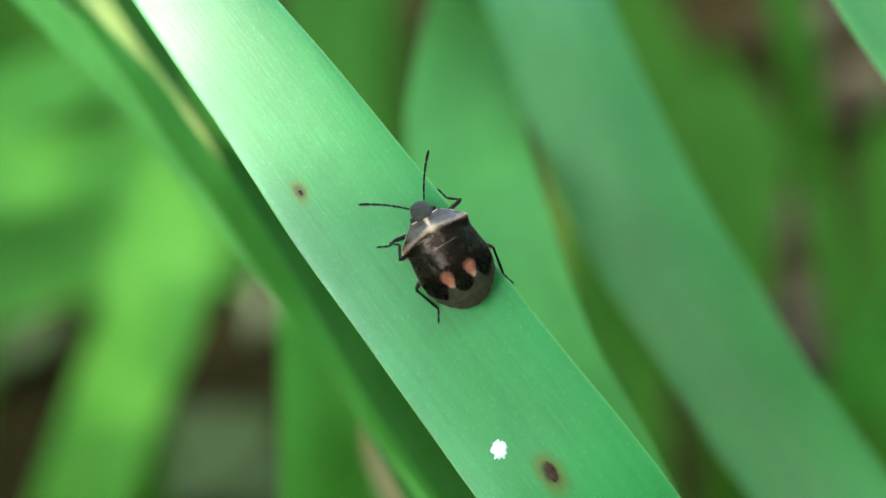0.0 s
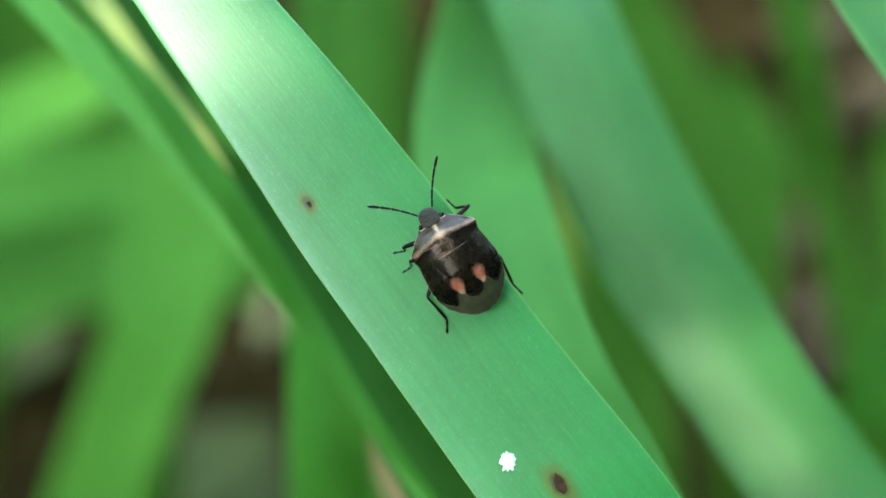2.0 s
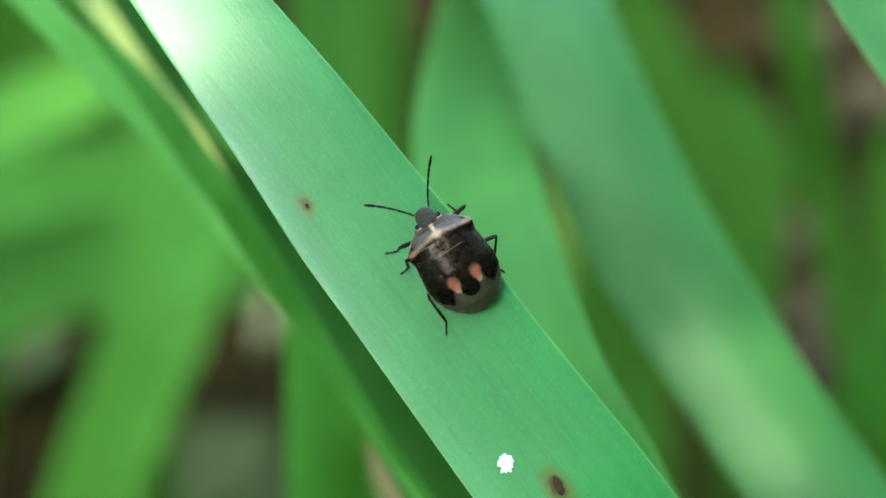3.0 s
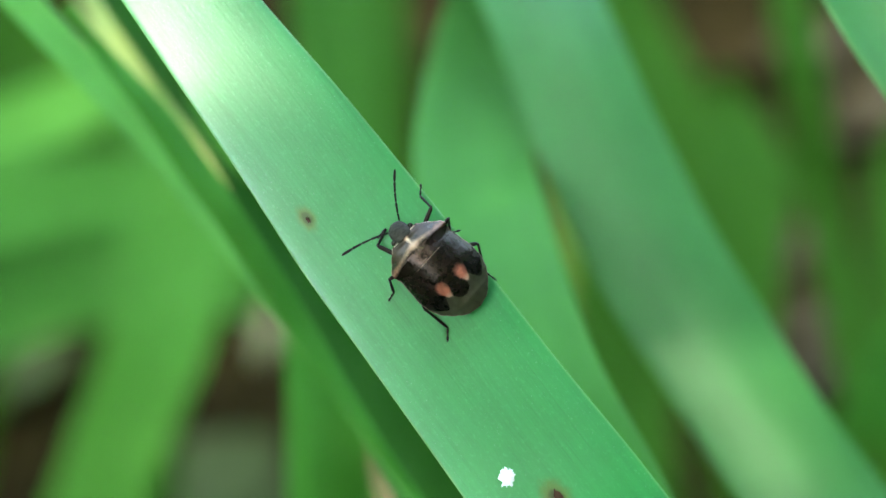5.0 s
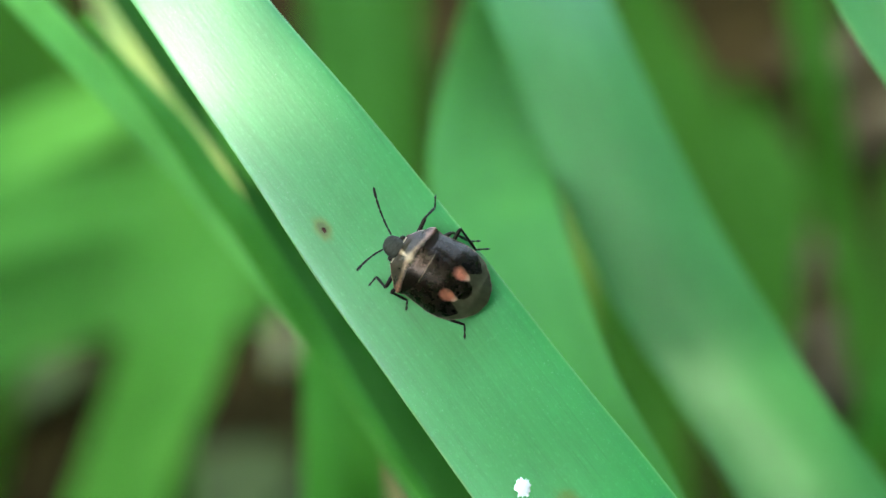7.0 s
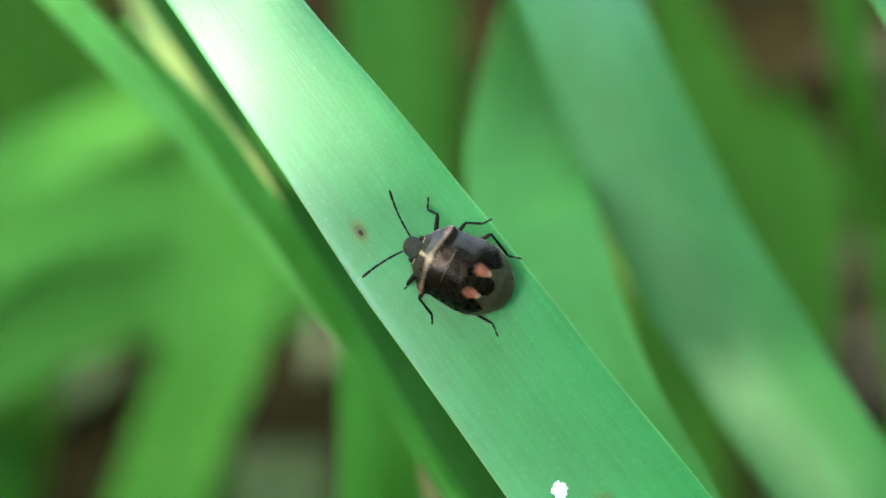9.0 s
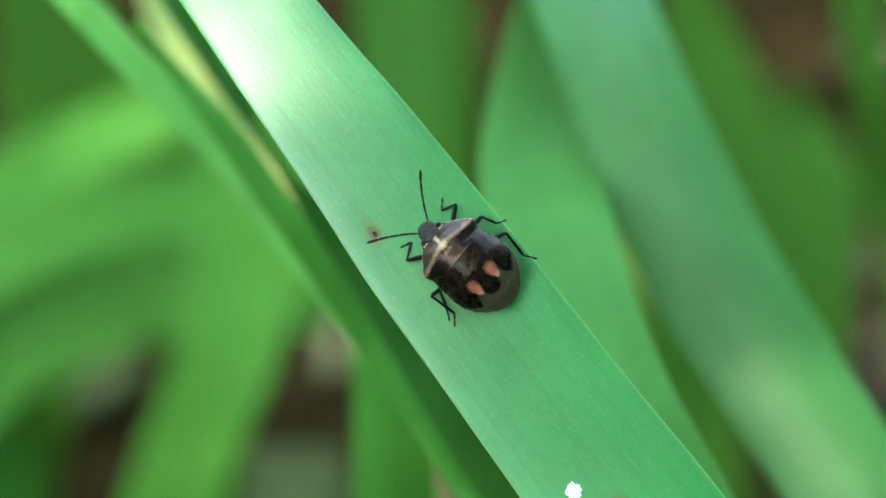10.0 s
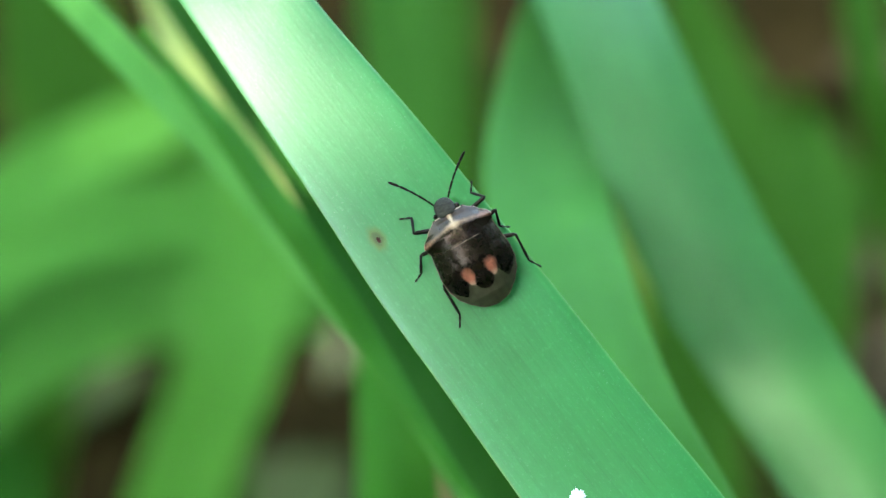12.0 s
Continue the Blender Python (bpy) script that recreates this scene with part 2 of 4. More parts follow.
# One ridged leaf as two blades: lit face paler, shaded face deeper green.
blade(LEAF_LIT_FACE, 'lit face of the narrow ridged leaf beside the main leaf', [(-0.0486, 0.1131, 0.3351, 0.0008), (-0.0390, 0.1023, 0.3329, 0.0013), (-0.0311, 0.0940, 0.3308, 0.0014), (-0.0260, 0.0887, 0.3291, 0.0013), (-0.0217, 0.0844, 0.3269, 0.0012), (-0.0182, 0.0803, 0.3249, 0.0011), (-0.0150, 0.0768, 0.3228, 0.0010), (-0.0118, 0.0731, 0.3204, 0.0006), (-0.0085, 0.0691, 0.3179, 0.0003), (-0.0051, 0.0648, 0.3157, 0.0003), (-0.0018, 0.0607, 0.3138, 0.0003), (0.0022, 0.0557, 0.3116, 0.0003), (0.0120, 0.0260, 0.2400, 0.0030), (0.0200, 0.0150, 0.1200, 0.0030), (0.0230, 0.0120, -0.0100, 0.0030)], keel=0.15, roll=16)
blade(LEAF_GREEN, 'shaded face of the narrow ridged leaf beside the main leaf', [(-0.0295, 0.0944, 0.3330, 0.0002), (-0.0262, 0.0906, 0.3312, 0.0006), (-0.0227, 0.0864, 0.3304, 0.0009), (-0.0195, 0.0825, 0.3286, 0.0011), (-0.0163, 0.0786, 0.3267, 0.0011), (-0.0136, 0.0754, 0.3241, 0.0011), (-0.0108, 0.0719, 0.3214, 0.0010), (-0.0077, 0.0677, 0.3193, 0.0007), (-0.0045, 0.0635, 0.3172, 0.0005), (-0.0012, 0.0595, 0.3153, 0.0004), (0.0025, 0.0547, 0.3128, 0.0004), (0.0120, 0.0230, 0.2400, 0.0024), (0.0190, 0.0110, 0.1200, 0.0024), (0.0220, 0.0090, -0.0100, 0.0024)], keel=-0.3, roll=-20)
# Width swells at two sunlit dapples and thins where the blade lies shaded.
blade(LEAF_YELLOW, 'yellowing narrow leaf blade in a patch of sun', [(-0.0447, 0.1478, 0.2950, 0.0008), (-0.0394, 0.1381, 0.2937, 0.0023), (-0.0355, 0.1310, 0.2944, 0.0034), (-0.0331, 0.1266, 0.2947, 0.0021), (-0.0308, 0.1228, 0.2942, 0.0003), (-0.0283, 0.1186, 0.2945, 0.0003), (-0.0261, 0.1150, 0.2947, 0.0007), (-0.0241, 0.1120, 0.2946, 0.0009), (-0.0211, 0.1071, 0.2945, 0.0003), (-0.0081, 0.0946, 0.2845, 0.0003), (0.0009, 0.0844, 0.2763, 0.0003), (0.0040, 0.0600, 0.1500, 0.0010), (0.0060, 0.0600, -0.0100, 0.0010)], keel=0.1)
# Dark blade put in for the strip of shade along the main leaf.
blade(LEAF_UNDER, 'narrow blade filling the shaded strip under the main leaf', [(-0.0337, 0.1104, 0.3304, 0.0006), (-0.0279, 0.1019, 0.3274, 0.0011), (-0.0233, 0.0952, 0.3246, 0.0008), (-0.0188, 0.0888, 0.3221, 0.0004), (-0.0140, 0.0833, 0.3189, 0.0016), (-0.0102, 0.0790, 0.3168, 0.0024), (-0.0043, 0.0709, 0.3129, 0.0033), (0.0011, 0.0631, 0.3092, 0.0039), (0.0043, 0.0589, 0.3072, 0.0039), (0.0190, 0.0200, 0.2700, 0.0015), (0.0270, 0.0040, 0.1500, 0.0016), (0.0320, 0.0000, -0.0100, 0.0015)], keel=0.12, roll=-8)
blade(LEAF_GREEN, 'upright green strap leaf with a folded keel low in the clump', [(-0.0144, 0.1106, 0.2934, 0.0008), (-0.0138, 0.1053, 0.2917, 0.0024), (-0.0132, 0.0992, 0.2895, 0.0036), (-0.0126, 0.0934, 0.2861, 0.0040), (-0.0123, 0.0873, 0.2813, 0.0042), (-0.0122, 0.0821, 0.2746, 0.0044), (-0.0121, 0.0769, 0.2641, 0.0045), (-0.0200, 0.0800, 0.1500, 0.0050), (-0.0250, 0.0850, -0.0100, 0.0050)], keel=-0.45, roll=6)
blade(LEAF_BRIGHT, 'broad soft green leaf leaning low behind', [(-0.0373, 0.2106, 0.2039, 0.0026), (-0.0424, 0.1993, 0.1950, 0.0067), (-0.0486, 0.1880, 0.1862, 0.0097), (-0.0529, 0.1751, 0.1761, 0.0092), (-0.0609, 0.1640, 0.1611, 0.0086), (-0.0672, 0.1542, 0.1471, 0.0090), (-0.0748, 0.1419, 0.1248, 0.0098), (-0.0900, 0.1300, 0.0600, 0.0100), (-0.0950, 0.1300, -0.0100, 0.0090)], keel=0.1)
blade(LEAF_BRIGHT, 'arching green leaf low on the far side', [(-0.0354, 0.2098, 0.1654, 0.0025), (-0.0478, 0.2142, 0.1690, 0.0054), (-0.0625, 0.2163, 0.1708, 0.0070), (-0.0803, 0.2117, 0.1736, 0.0073), (-0.0990, 0.2039, 0.1726, 0.0072), (-0.1187, 0.1922, 0.1635, 0.0068), (-0.1600, 0.1500, 0.0800, 0.0050), (-0.1650, 0.1500, -0.0100, 0.0050)], keel=0.1)
blade(LEAF_BRIGHT, 'arching green leaf low on the far side', [(-0.0529, 0.2537, 0.1863, 0.0029), (-0.0622, 0.2455, 0.1798, 0.0056), (-0.0750, 0.2346, 0.1777, 0.0067), (-0.0886, 0.2262, 0.1775, 0.0068), (-0.1053, 0.2195, 0.1723, 0.0068), (-0.1224, 0.2070, 0.1625, 0.0066), (-0.1700, 0.1500, 0.0800, 0.0060), (-0.1750, 0.1500, -0.0100, 0.0060)], keel=0.1)
blade(LEAF_BRIGHT, 'broad arching green leaf low on the far side', [(-0.0412, 0.2117, 0.1415, 0.0048), (-0.0561, 0.2168, 0.1456, 0.0102), (-0.0764, 0.2167, 0.1457, 0.0126), (-0.0946, 0.2094, 0.1464, 0.0130), (-0.1095, 0.1982, 0.1440, 0.0122), (-0.1257, 0.1854, 0.1340, 0.0116), (-0.1500, 0.1400, 0.0600, 0.0090), (-0.1550, 0.1400, -0.0100, 0.0080)], keel=0.1)
blade(LEAF_BRIGHT, 'broad shaded green leaf under the arching leaves', [(-0.0486, 0.2669, 0.1406, 0.0039), (-0.0617, 0.2638, 0.1382, 0.0118), (-0.0801, 0.2591, 0.1346, 0.0151), (-0.0999, 0.2500, 0.1339, 0.0156), (-0.1178, 0.2397, 0.1322, 0.0154), (-0.1377, 0.2235, 0.1259, 0.0139), (-0.1900, 0.1700, 0.0600, 0.0090), (-0.1950, 0.1700, -0.0100, 0.0080)], keel=0.12)
blade(LEAF_BLUE, 'blue-green strap leaf at the edge of the clump', [(0.0224, 0.0987, 0.3450, 0.0012), (0.0258, 0.0912, 0.3428, 0.0018), (0.0293, 0.0848, 0.3402, 0.0022), (0.0331, 0.0788, 0.3380, 0.0024), (0.0383, 0.0725, 0.3343, 0.0026), (0.0447, 0.0656, 0.3288, 0.0027), (0.0514, 0.0594, 0.3213, 0.0028), (0.0720, 0.0300, 0.2200, 0.0030), (0.0800, 0.0300, 0.1000, 0.0030), (0.0820, 0.0300, -0.0100, 0.0030)], keel=0.1)
blade(LEAF_SHADE, 'upright green leaf in the shade behind', [(0.0538, 0.2357, 0.1854, 0.0011), (0.0561, 0.2295, 0.1805, 0.0047), (0.0570, 0.2186, 0.1782, 0.0082), (0.0573, 0.2067, 0.1751, 0.0077), (0.0572, 0.1934, 0.1710, 0.0059), (0.0557, 0.1778, 0.1650, 0.0048), (0.0546, 0.1607, 0.1527, 0.0048), (0.0500, 0.1400, 0.0800, 0.0050), (0.0500, 0.1400, -0.0100, 0.0050)], keel=0.15)
blade(LEAF_SHADE, 'green leaf blade deep in the shade behind', [(0.0364, 0.3179, 0.1549, 0.0042), (0.0411, 0.3027, 0.1466, 0.0071), (0.0459, 0.2899, 0.1391, 0.0090), (0.0508, 0.2741, 0.1329, 0.0111), (0.0574, 0.2486, 0.1193, 0.0113), (0.0653, 0.2185, 0.1021, 0.0105), (0.0722, 0.1870, 0.0839, 0.0097), (0.0761, 0.1665, 0.0679, 0.0097), (0.0700, 0.1900, 0.0400, 0.0080), (0.0700, 0.1900, -0.0100, 0.0080)], keel=0.15)
blade(LEAF_SHADE, 'green leaf blade deep in the shade behind', [(0.1150, 0.2896, 0.1128, 0.0014), (0.1135, 0.2828, 0.1075, 0.0052), (0.1108, 0.2704, 0.1041, 0.0068), (0.1081, 0.2545, 0.0991, 0.0064), (0.1065, 0.2247, 0.0883, 0.0063), (0.1078, 0.1919, 0.0750, 0.0060), (0.1150, 0.1800, 0.0400, 0.0060), (0.1150, 0.1800, -0.0100, 0.0060)], keel=0.15)
blade(LEAF_SHADE, 'green leaf blade deep in the shade behind', [(0.0896, 0.2978, 0.0940, 0.0045), (0.0851, 0.2878, 0.0861, 0.0078), (0.0776, 0.2736, 0.0749, 0.0083), (0.0618, 0.2542, 0.0660, 0.0074), (0.0479, 0.2351, 0.0573, 0.0071), (0.0338, 0.2066, 0.0489, 0.0069), (0.0200, 0.2000, 0.0300, 0.0080), (0.0200, 0.2000, -0.0100, 0.0080)], keel=0.15)
blade(LEAF_SHADE, 'upright dark green leaf in the shade behind', [(0.0525, 0.2214, 0.2506, 0.0018), (0.0537, 0.2032, 0.2425, 0.0031), (0.0552, 0.1855, 0.2349, 0.0034), (0.0586, 0.1701, 0.2227, 0.0032), (0.0611, 0.1504, 0.2134, 0.0028), (0.0639, 0.1295, 0.2045, 0.0027), (0.0682, 0.1128, 0.1913, 0.0027), (0.0660, 0.1100, 0.1000, 0.0040), (0.0660, 0.1100, -0.0100, 0.0040)], keel=0.2)
blade(LEAF_GREEN, 'green leaf blade low at the edge of the clump', [(0.0766, 0.1580, 0.2262, 0.0026), (0.0697, 0.1459, 0.2167, 0.0051), (0.0646, 0.1365, 0.2094, 0.0064), (0.0615, 0.1282, 0.1966, 0.0070), (0.0592, 0.1188, 0.1829, 0.0071), (0.0600, 0.1200, 0.0800, 0.0060), (0.0600, 0.1200, -0.0100, 0.0060)], keel=0.15)
blade(LEAF_OLIVE, 'olive yellow leaf blade in the gap between leaves', [(0.0068, 0.2050, 0.1994, 0.0010), (0.0120, 0.1903, 0.2007, 0.0030), (0.0164, 0.1777, 0.2035, 0.0036), (0.0176, 0.1648, 0.2062, 0.0028), (0.0173, 0.1539, 0.2040, 0.0023), (0.0156, 0.1405, 0.1999, 0.0022), (0.0139, 0.1244, 0.1873, 0.0022), (0.0130, 0.1200, 0.1000, 0.0020), (0.0130, 0.1200, -0.0100, 0.0020)], keel=0.12)
blade(LEAF_MID, 'green leaf blade low under the broad leaf', [(0.0245, 0.2163, 0.1575, 0.0016), (0.0294, 0.2068, 0.1499, 0.0051), (0.0338, 0.1968, 0.1419, 0.0067), (0.0379, 0.1877, 0.1347, 0.0064), (0.0404, 0.1781, 0.1283, 0.0058), (0.0418, 0.1690, 0.1211, 0.0064), (0.0436, 0.1580, 0.1124, 0.0070), (0.0450, 0.1500, 0.0300, 0.0070), (0.0450, 0.1500, -0.0100, 0.0070)], keel=0.1)
blade(LEAF_MID, 'upright green leaf behind the main leaf', [(-0.0252, 0.2510, 0.2354, 0.0052), (-0.0231, 0.2310, 0.2261, 0.0068), (-0.0205, 0.2099, 0.2159, 0.0072), (-0.0179, 0.1894, 0.2063, 0.0061), (-0.0167, 0.1694, 0.1971, 0.0060), (-0.0157, 0.1529, 0.1841, 0.0057), (-0.0138, 0.1317, 0.1676, 0.0053), (-0.0150, 0.1400, 0.0800, 0.0050), (-0.0150, 0.1400, -0.0100, 0.0050)], keel=0.22)
blade(LEAF_SHADE, 'upright leaf behind the main leaf, its green darkened for shade', [(-0.0144, 0.2799, 0.2072, 0.0017), (-0.0150, 0.2625, 0.1936, 0.0052), (-0.0148, 0.2406, 0.1829, 0.0066), (-0.0126, 0.2157, 0.1697, 0.0056), (-0.0106, 0.1926, 0.1517, 0.0045), (-0.0095, 0.1624, 0.1281, 0.0045), (-0.0089, 0.1446, 0.1142, 0.0045), (-0.0100, 0.1600, 0.0500, 0.0045), (-0.0100, 0.1600, -0.0100, 0.0045)], keel=0.2)
blade(LEAF_SHADE, 'low leaf behind the stem leaves, its green darkened for shade', [(-0.1038, 0.2857, 0.1864, 0.0031), (-0.0965, 0.2702, 0.1743, 0.0068), (-0.0891, 0.2566, 0.1637, 0.0086), (-0.0792, 0.2421, 0.1523, 0.0092), (-0.0706, 0.2276, 0.1409, 0.0092), (-0.0701, 0.2159, 0.1192, 0.0095), (-0.0707, 0.1972, 0.0919, 0.0084), (-0.0725, 0.1761, 0.0627, 0.0087), (-0.0600, 0.1700, 0.0300, 0.0080), (-0.0600, 0.1700, -0.0100, 0.0080)], keel=0.15)
blade(LEAF_SHADE, 'low leaf behind the stem leaves, its green darkened for shade', [(-0.1236, 0.3218, 0.1638, 0.0027), (-0.1202, 0.3067, 0.1520, 0.0089), (-0.1167, 0.2916, 0.1402, 0.0116), (-0.1126, 0.2744, 0.1268, 0.0123), (-0.1099, 0.2528, 0.1099, 0.0116), (-0.1167, 0.2270, 0.0897, 0.0089), (-0.1222, 0.1968, 0.0662, 0.0075), (-0.1500, 0.1800, 0.0300, 0.0080), (-0.1500, 0.1800, -0.0100, 0.0080)], keel=0.15)
blade(LEAF_GREEN, 'green leaf low behind the stem leaves', [(-0.1248, 0.2101, 0.1273, 0.0018), (-0.1198, 0.2023, 0.1212, 0.0062), (-0.1149, 0.1907, 0.1122, 0.0080), (-0.1125, 0.1771, 0.1015, 0.0080), (-0.1112, 0.1626, 0.0902, 0.0080), (-0.1400, 0.1500, 0.0300, 0.0080), (-0.1400, 0.1500, -0.0100, 0.0080)], keel=0.15)
blade(STALK, 'withered tan leaf stalk low in the clump', [(-0.0098, 0.1076, 0.2502, 0.0003), (-0.0078, 0.1033, 0.2494, 0.0012), (-0.0061, 0.0988, 0.2498, 0.0014), (-0.0041, 0.0940, 0.2498, 0.0014), (-0.0014, 0.0884, 0.2479, 0.0014), (-0.0010, 0.0750, 0.1600, 0.0020), (0.0000, 0.0700, -0.0100, 0.0020)], keel=0.3)

# ======== on the ground: litter ========
def dead_leaf(x, y, length, width, turn, curl, material, label):
    verts, faces = [], []
    nu, nv = 14, 8
    for layer in (1, -1):
        for i in range(nu + 1):
            u = i / nu
            w = width * math.sin(math.pi * min(1, u * 0.97 + 0.02)) ** 0.8
            for k in range(nv + 1):
                s = -1 + 2 * k / nv
                z = curl * length * (s * s * 0.5 + 0.6 * (u - 0.5) ** 2 + 0.12 * noise.noise(Vector((u * 4 + x * 90, s * 2, y * 50))))
                verts.append(((u - 0.5) * length, s * w * 0.5, 0.003 + z + layer * 0.0002))
    c = (nu + 1) * (nv + 1)
    for i in range(nu):
        for k in range(nv):
            a = i * (nv + 1) + k
            faces.append((a, a + nv + 1, a + nv + 2, a + 1))
            faces.append((c + a, c + a + 1, c + a + nv + 2, c + a + nv + 1))
    for i in range(nu):
        for k in (0, nv):
            a, d = i * (nv + 1) + k, (i + 1) * (nv + 1) + k
            faces.append((a, d, c + d, c + a))
    ob = mesh_object("dead_leaf", verts, faces, material)
    ob.matrix_world = pose(x, y, 0, 0, 0, turn)
    return tagged(ob, label, "dead leaf", "litter on the soil")


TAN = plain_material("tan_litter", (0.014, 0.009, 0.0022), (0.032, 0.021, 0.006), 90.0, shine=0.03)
dead_leaf(-0.0740, 0.2470, 0.060, 0.030, 28, 0.12, LITTER, "grey-green dead leaf on the dark soil")
dead_leaf(-0.0570, 0.3030, 0.026, 0.006, 84, 0.2, BLEACHED, "small pale dead leaf curled on the soil")
dead_leaf(-0.0547, 0.2410, 0.034, 0.020, 10, 0.1, LITTER, "grey-green dead leaf on the soil")
dead_leaf(-0.1332, 0.2908, 0.036, 0.022, 20, 0.1, LITTER, "grey-green dead leaf on the soil")
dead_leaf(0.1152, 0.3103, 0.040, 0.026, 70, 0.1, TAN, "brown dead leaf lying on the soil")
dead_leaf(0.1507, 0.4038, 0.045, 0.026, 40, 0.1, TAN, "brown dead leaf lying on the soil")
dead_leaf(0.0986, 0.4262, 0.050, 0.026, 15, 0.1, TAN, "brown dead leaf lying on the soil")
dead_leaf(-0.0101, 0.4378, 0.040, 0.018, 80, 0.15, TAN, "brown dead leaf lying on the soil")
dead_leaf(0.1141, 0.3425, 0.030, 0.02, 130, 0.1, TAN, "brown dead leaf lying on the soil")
ROSY = plain_material("rosy_litter", (0.050, 0.038, 0.020), (0.105, 0.082, 0.046), 80.0, shine=0.04)
dead_leaf(0.1082, 0.3359, 0.022, 0.014, 60, 0.12, ROSY, "small greyish pink dead leaf on the soil")
dead_leaf(0.1129, 0.2979, 0.034, 0.017, 75, 0.12, ROSY, "greyish pink dead leaf on the soil")
dead_leaf(0.1419, 0.3961, 0.040, 0.020, 40, 0.12, ROSY, "greyish pink dead leaf on the soil")
dead_leaf(0.1270, 0.4294, 0.036, 0.018, 20, 0.12, ROSY, "small greyish pink dead leaf on the soil")
dead_leaf(-0.1482, 0.2824, 0.034, 0.022, 150, 0.1, LITTER, "grey-green dead leaf on the soil")


# ======== an unseen shrub, added to shade the clump ===
def shade_shrub():
    """Unseen small leaves between clump and sun, open where sun patches are wanted."""
    a = SUN.cross(Vector((0, 1, 0))).normalized()
    b = SUN.cross(a).normalized()
    base = Vector((0.0, 0.09, 0.30))
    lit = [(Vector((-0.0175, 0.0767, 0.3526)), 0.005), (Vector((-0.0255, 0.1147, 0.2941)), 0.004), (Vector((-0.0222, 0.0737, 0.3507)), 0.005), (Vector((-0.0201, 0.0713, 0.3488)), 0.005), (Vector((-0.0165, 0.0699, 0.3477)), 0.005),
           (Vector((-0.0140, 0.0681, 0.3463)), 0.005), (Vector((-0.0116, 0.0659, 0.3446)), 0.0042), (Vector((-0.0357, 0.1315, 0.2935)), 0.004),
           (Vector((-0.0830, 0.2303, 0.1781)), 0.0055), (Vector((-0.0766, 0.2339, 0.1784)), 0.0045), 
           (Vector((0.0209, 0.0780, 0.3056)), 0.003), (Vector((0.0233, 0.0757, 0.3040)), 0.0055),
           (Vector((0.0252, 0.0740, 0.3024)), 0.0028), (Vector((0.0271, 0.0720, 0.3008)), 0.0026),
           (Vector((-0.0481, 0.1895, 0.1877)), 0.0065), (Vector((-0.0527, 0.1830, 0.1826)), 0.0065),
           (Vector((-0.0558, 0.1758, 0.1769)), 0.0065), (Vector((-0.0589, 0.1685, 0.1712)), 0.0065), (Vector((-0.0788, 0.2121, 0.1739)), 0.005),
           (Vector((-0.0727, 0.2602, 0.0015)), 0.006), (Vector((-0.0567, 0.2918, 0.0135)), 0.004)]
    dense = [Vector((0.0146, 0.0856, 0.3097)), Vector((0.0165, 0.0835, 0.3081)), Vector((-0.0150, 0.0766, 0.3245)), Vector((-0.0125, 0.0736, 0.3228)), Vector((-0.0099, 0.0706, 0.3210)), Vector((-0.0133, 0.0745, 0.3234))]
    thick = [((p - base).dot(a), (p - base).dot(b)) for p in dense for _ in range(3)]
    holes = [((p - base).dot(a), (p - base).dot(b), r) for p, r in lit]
    rng = random.Random(5)
    verts, faces = [], []
    step = 0.011
    grid = [(i, j) for i in range(-8, 36) for j in range(-29, 8)]
    spread = [((i + rng.uniform(-0.5, 0.5)) * step, (j + rng.uniform(-0.5, 0.5)) * step, rng.uniform(0.010, 0.014))
              for i, j in grid + [q for q in grid if q[1] > -7]]
    small = [(p + rng.uniform(-0.001, 0.001), q + rng.uniform(-0.001, 0.001), rng.uniform(0.0045, 0.0055)) for p, q in thick]
    for ca, cb, size in spread + small:
            if cb < -0.07 and rng.random() < 0.06:
                continue
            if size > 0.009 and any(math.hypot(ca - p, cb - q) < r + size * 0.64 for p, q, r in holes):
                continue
            c = base + a * ca + b * cb + SUN * (0.42 + rng.uniform(-0.03, 0.03))
            turn = rng.uniform(0, 6.3)
            d = (a * math.cos(turn) + b * math.sin(turn) + SUN * rng.uniform(-0.25, 0.25)).normalized()
            e = SUN.cross(d).normalized()
            n = len(verts)
            for u, w in ((-1, 0), (-0.5, 0.62), (0.2, 0.7), (0.75, 0.4), (1.15, 0), (0.75, -0.4), (0.2, -0.7), (-0.5, -0.62)):
                verts.append(c + d * (u * size) + e * (w * size) - SUN * (0.15 * size * u * u))
            verts.append(c + SUN * 0.0008)
            faces += [(n + k, n + (k + 1) % 8, n + 8) for k in range(8)]
    shrub = new("shrub")
    shrub.location = (-0.45, 0.55, 0.0)
    tagged(shrub, "unseen leafy shrub added to shade the clump of leaves", "shrub")
    leaves = mesh_object("foliage", [v - shrub.location for v in verts], faces, LEAF_SHRUB)
    tagged(leaves, kind="stuff").parent = shrub
    top = base + SUN * 0.42 - shrub.location
    stem = tube([((0, 0, -0.01), 0.006), ((0.02, -0.03, 0.3), 0.005), ((0.14, -0.18, 0.62), 0.004), (top + Vector((0, 0, 0.04)), 0.003),
                 (top + Vector((0.16, -0.14, 0.05)), 0.0012)], 8, 8)
    mesh_object("stem", *stem, STALK_BROWN).parent = shrub


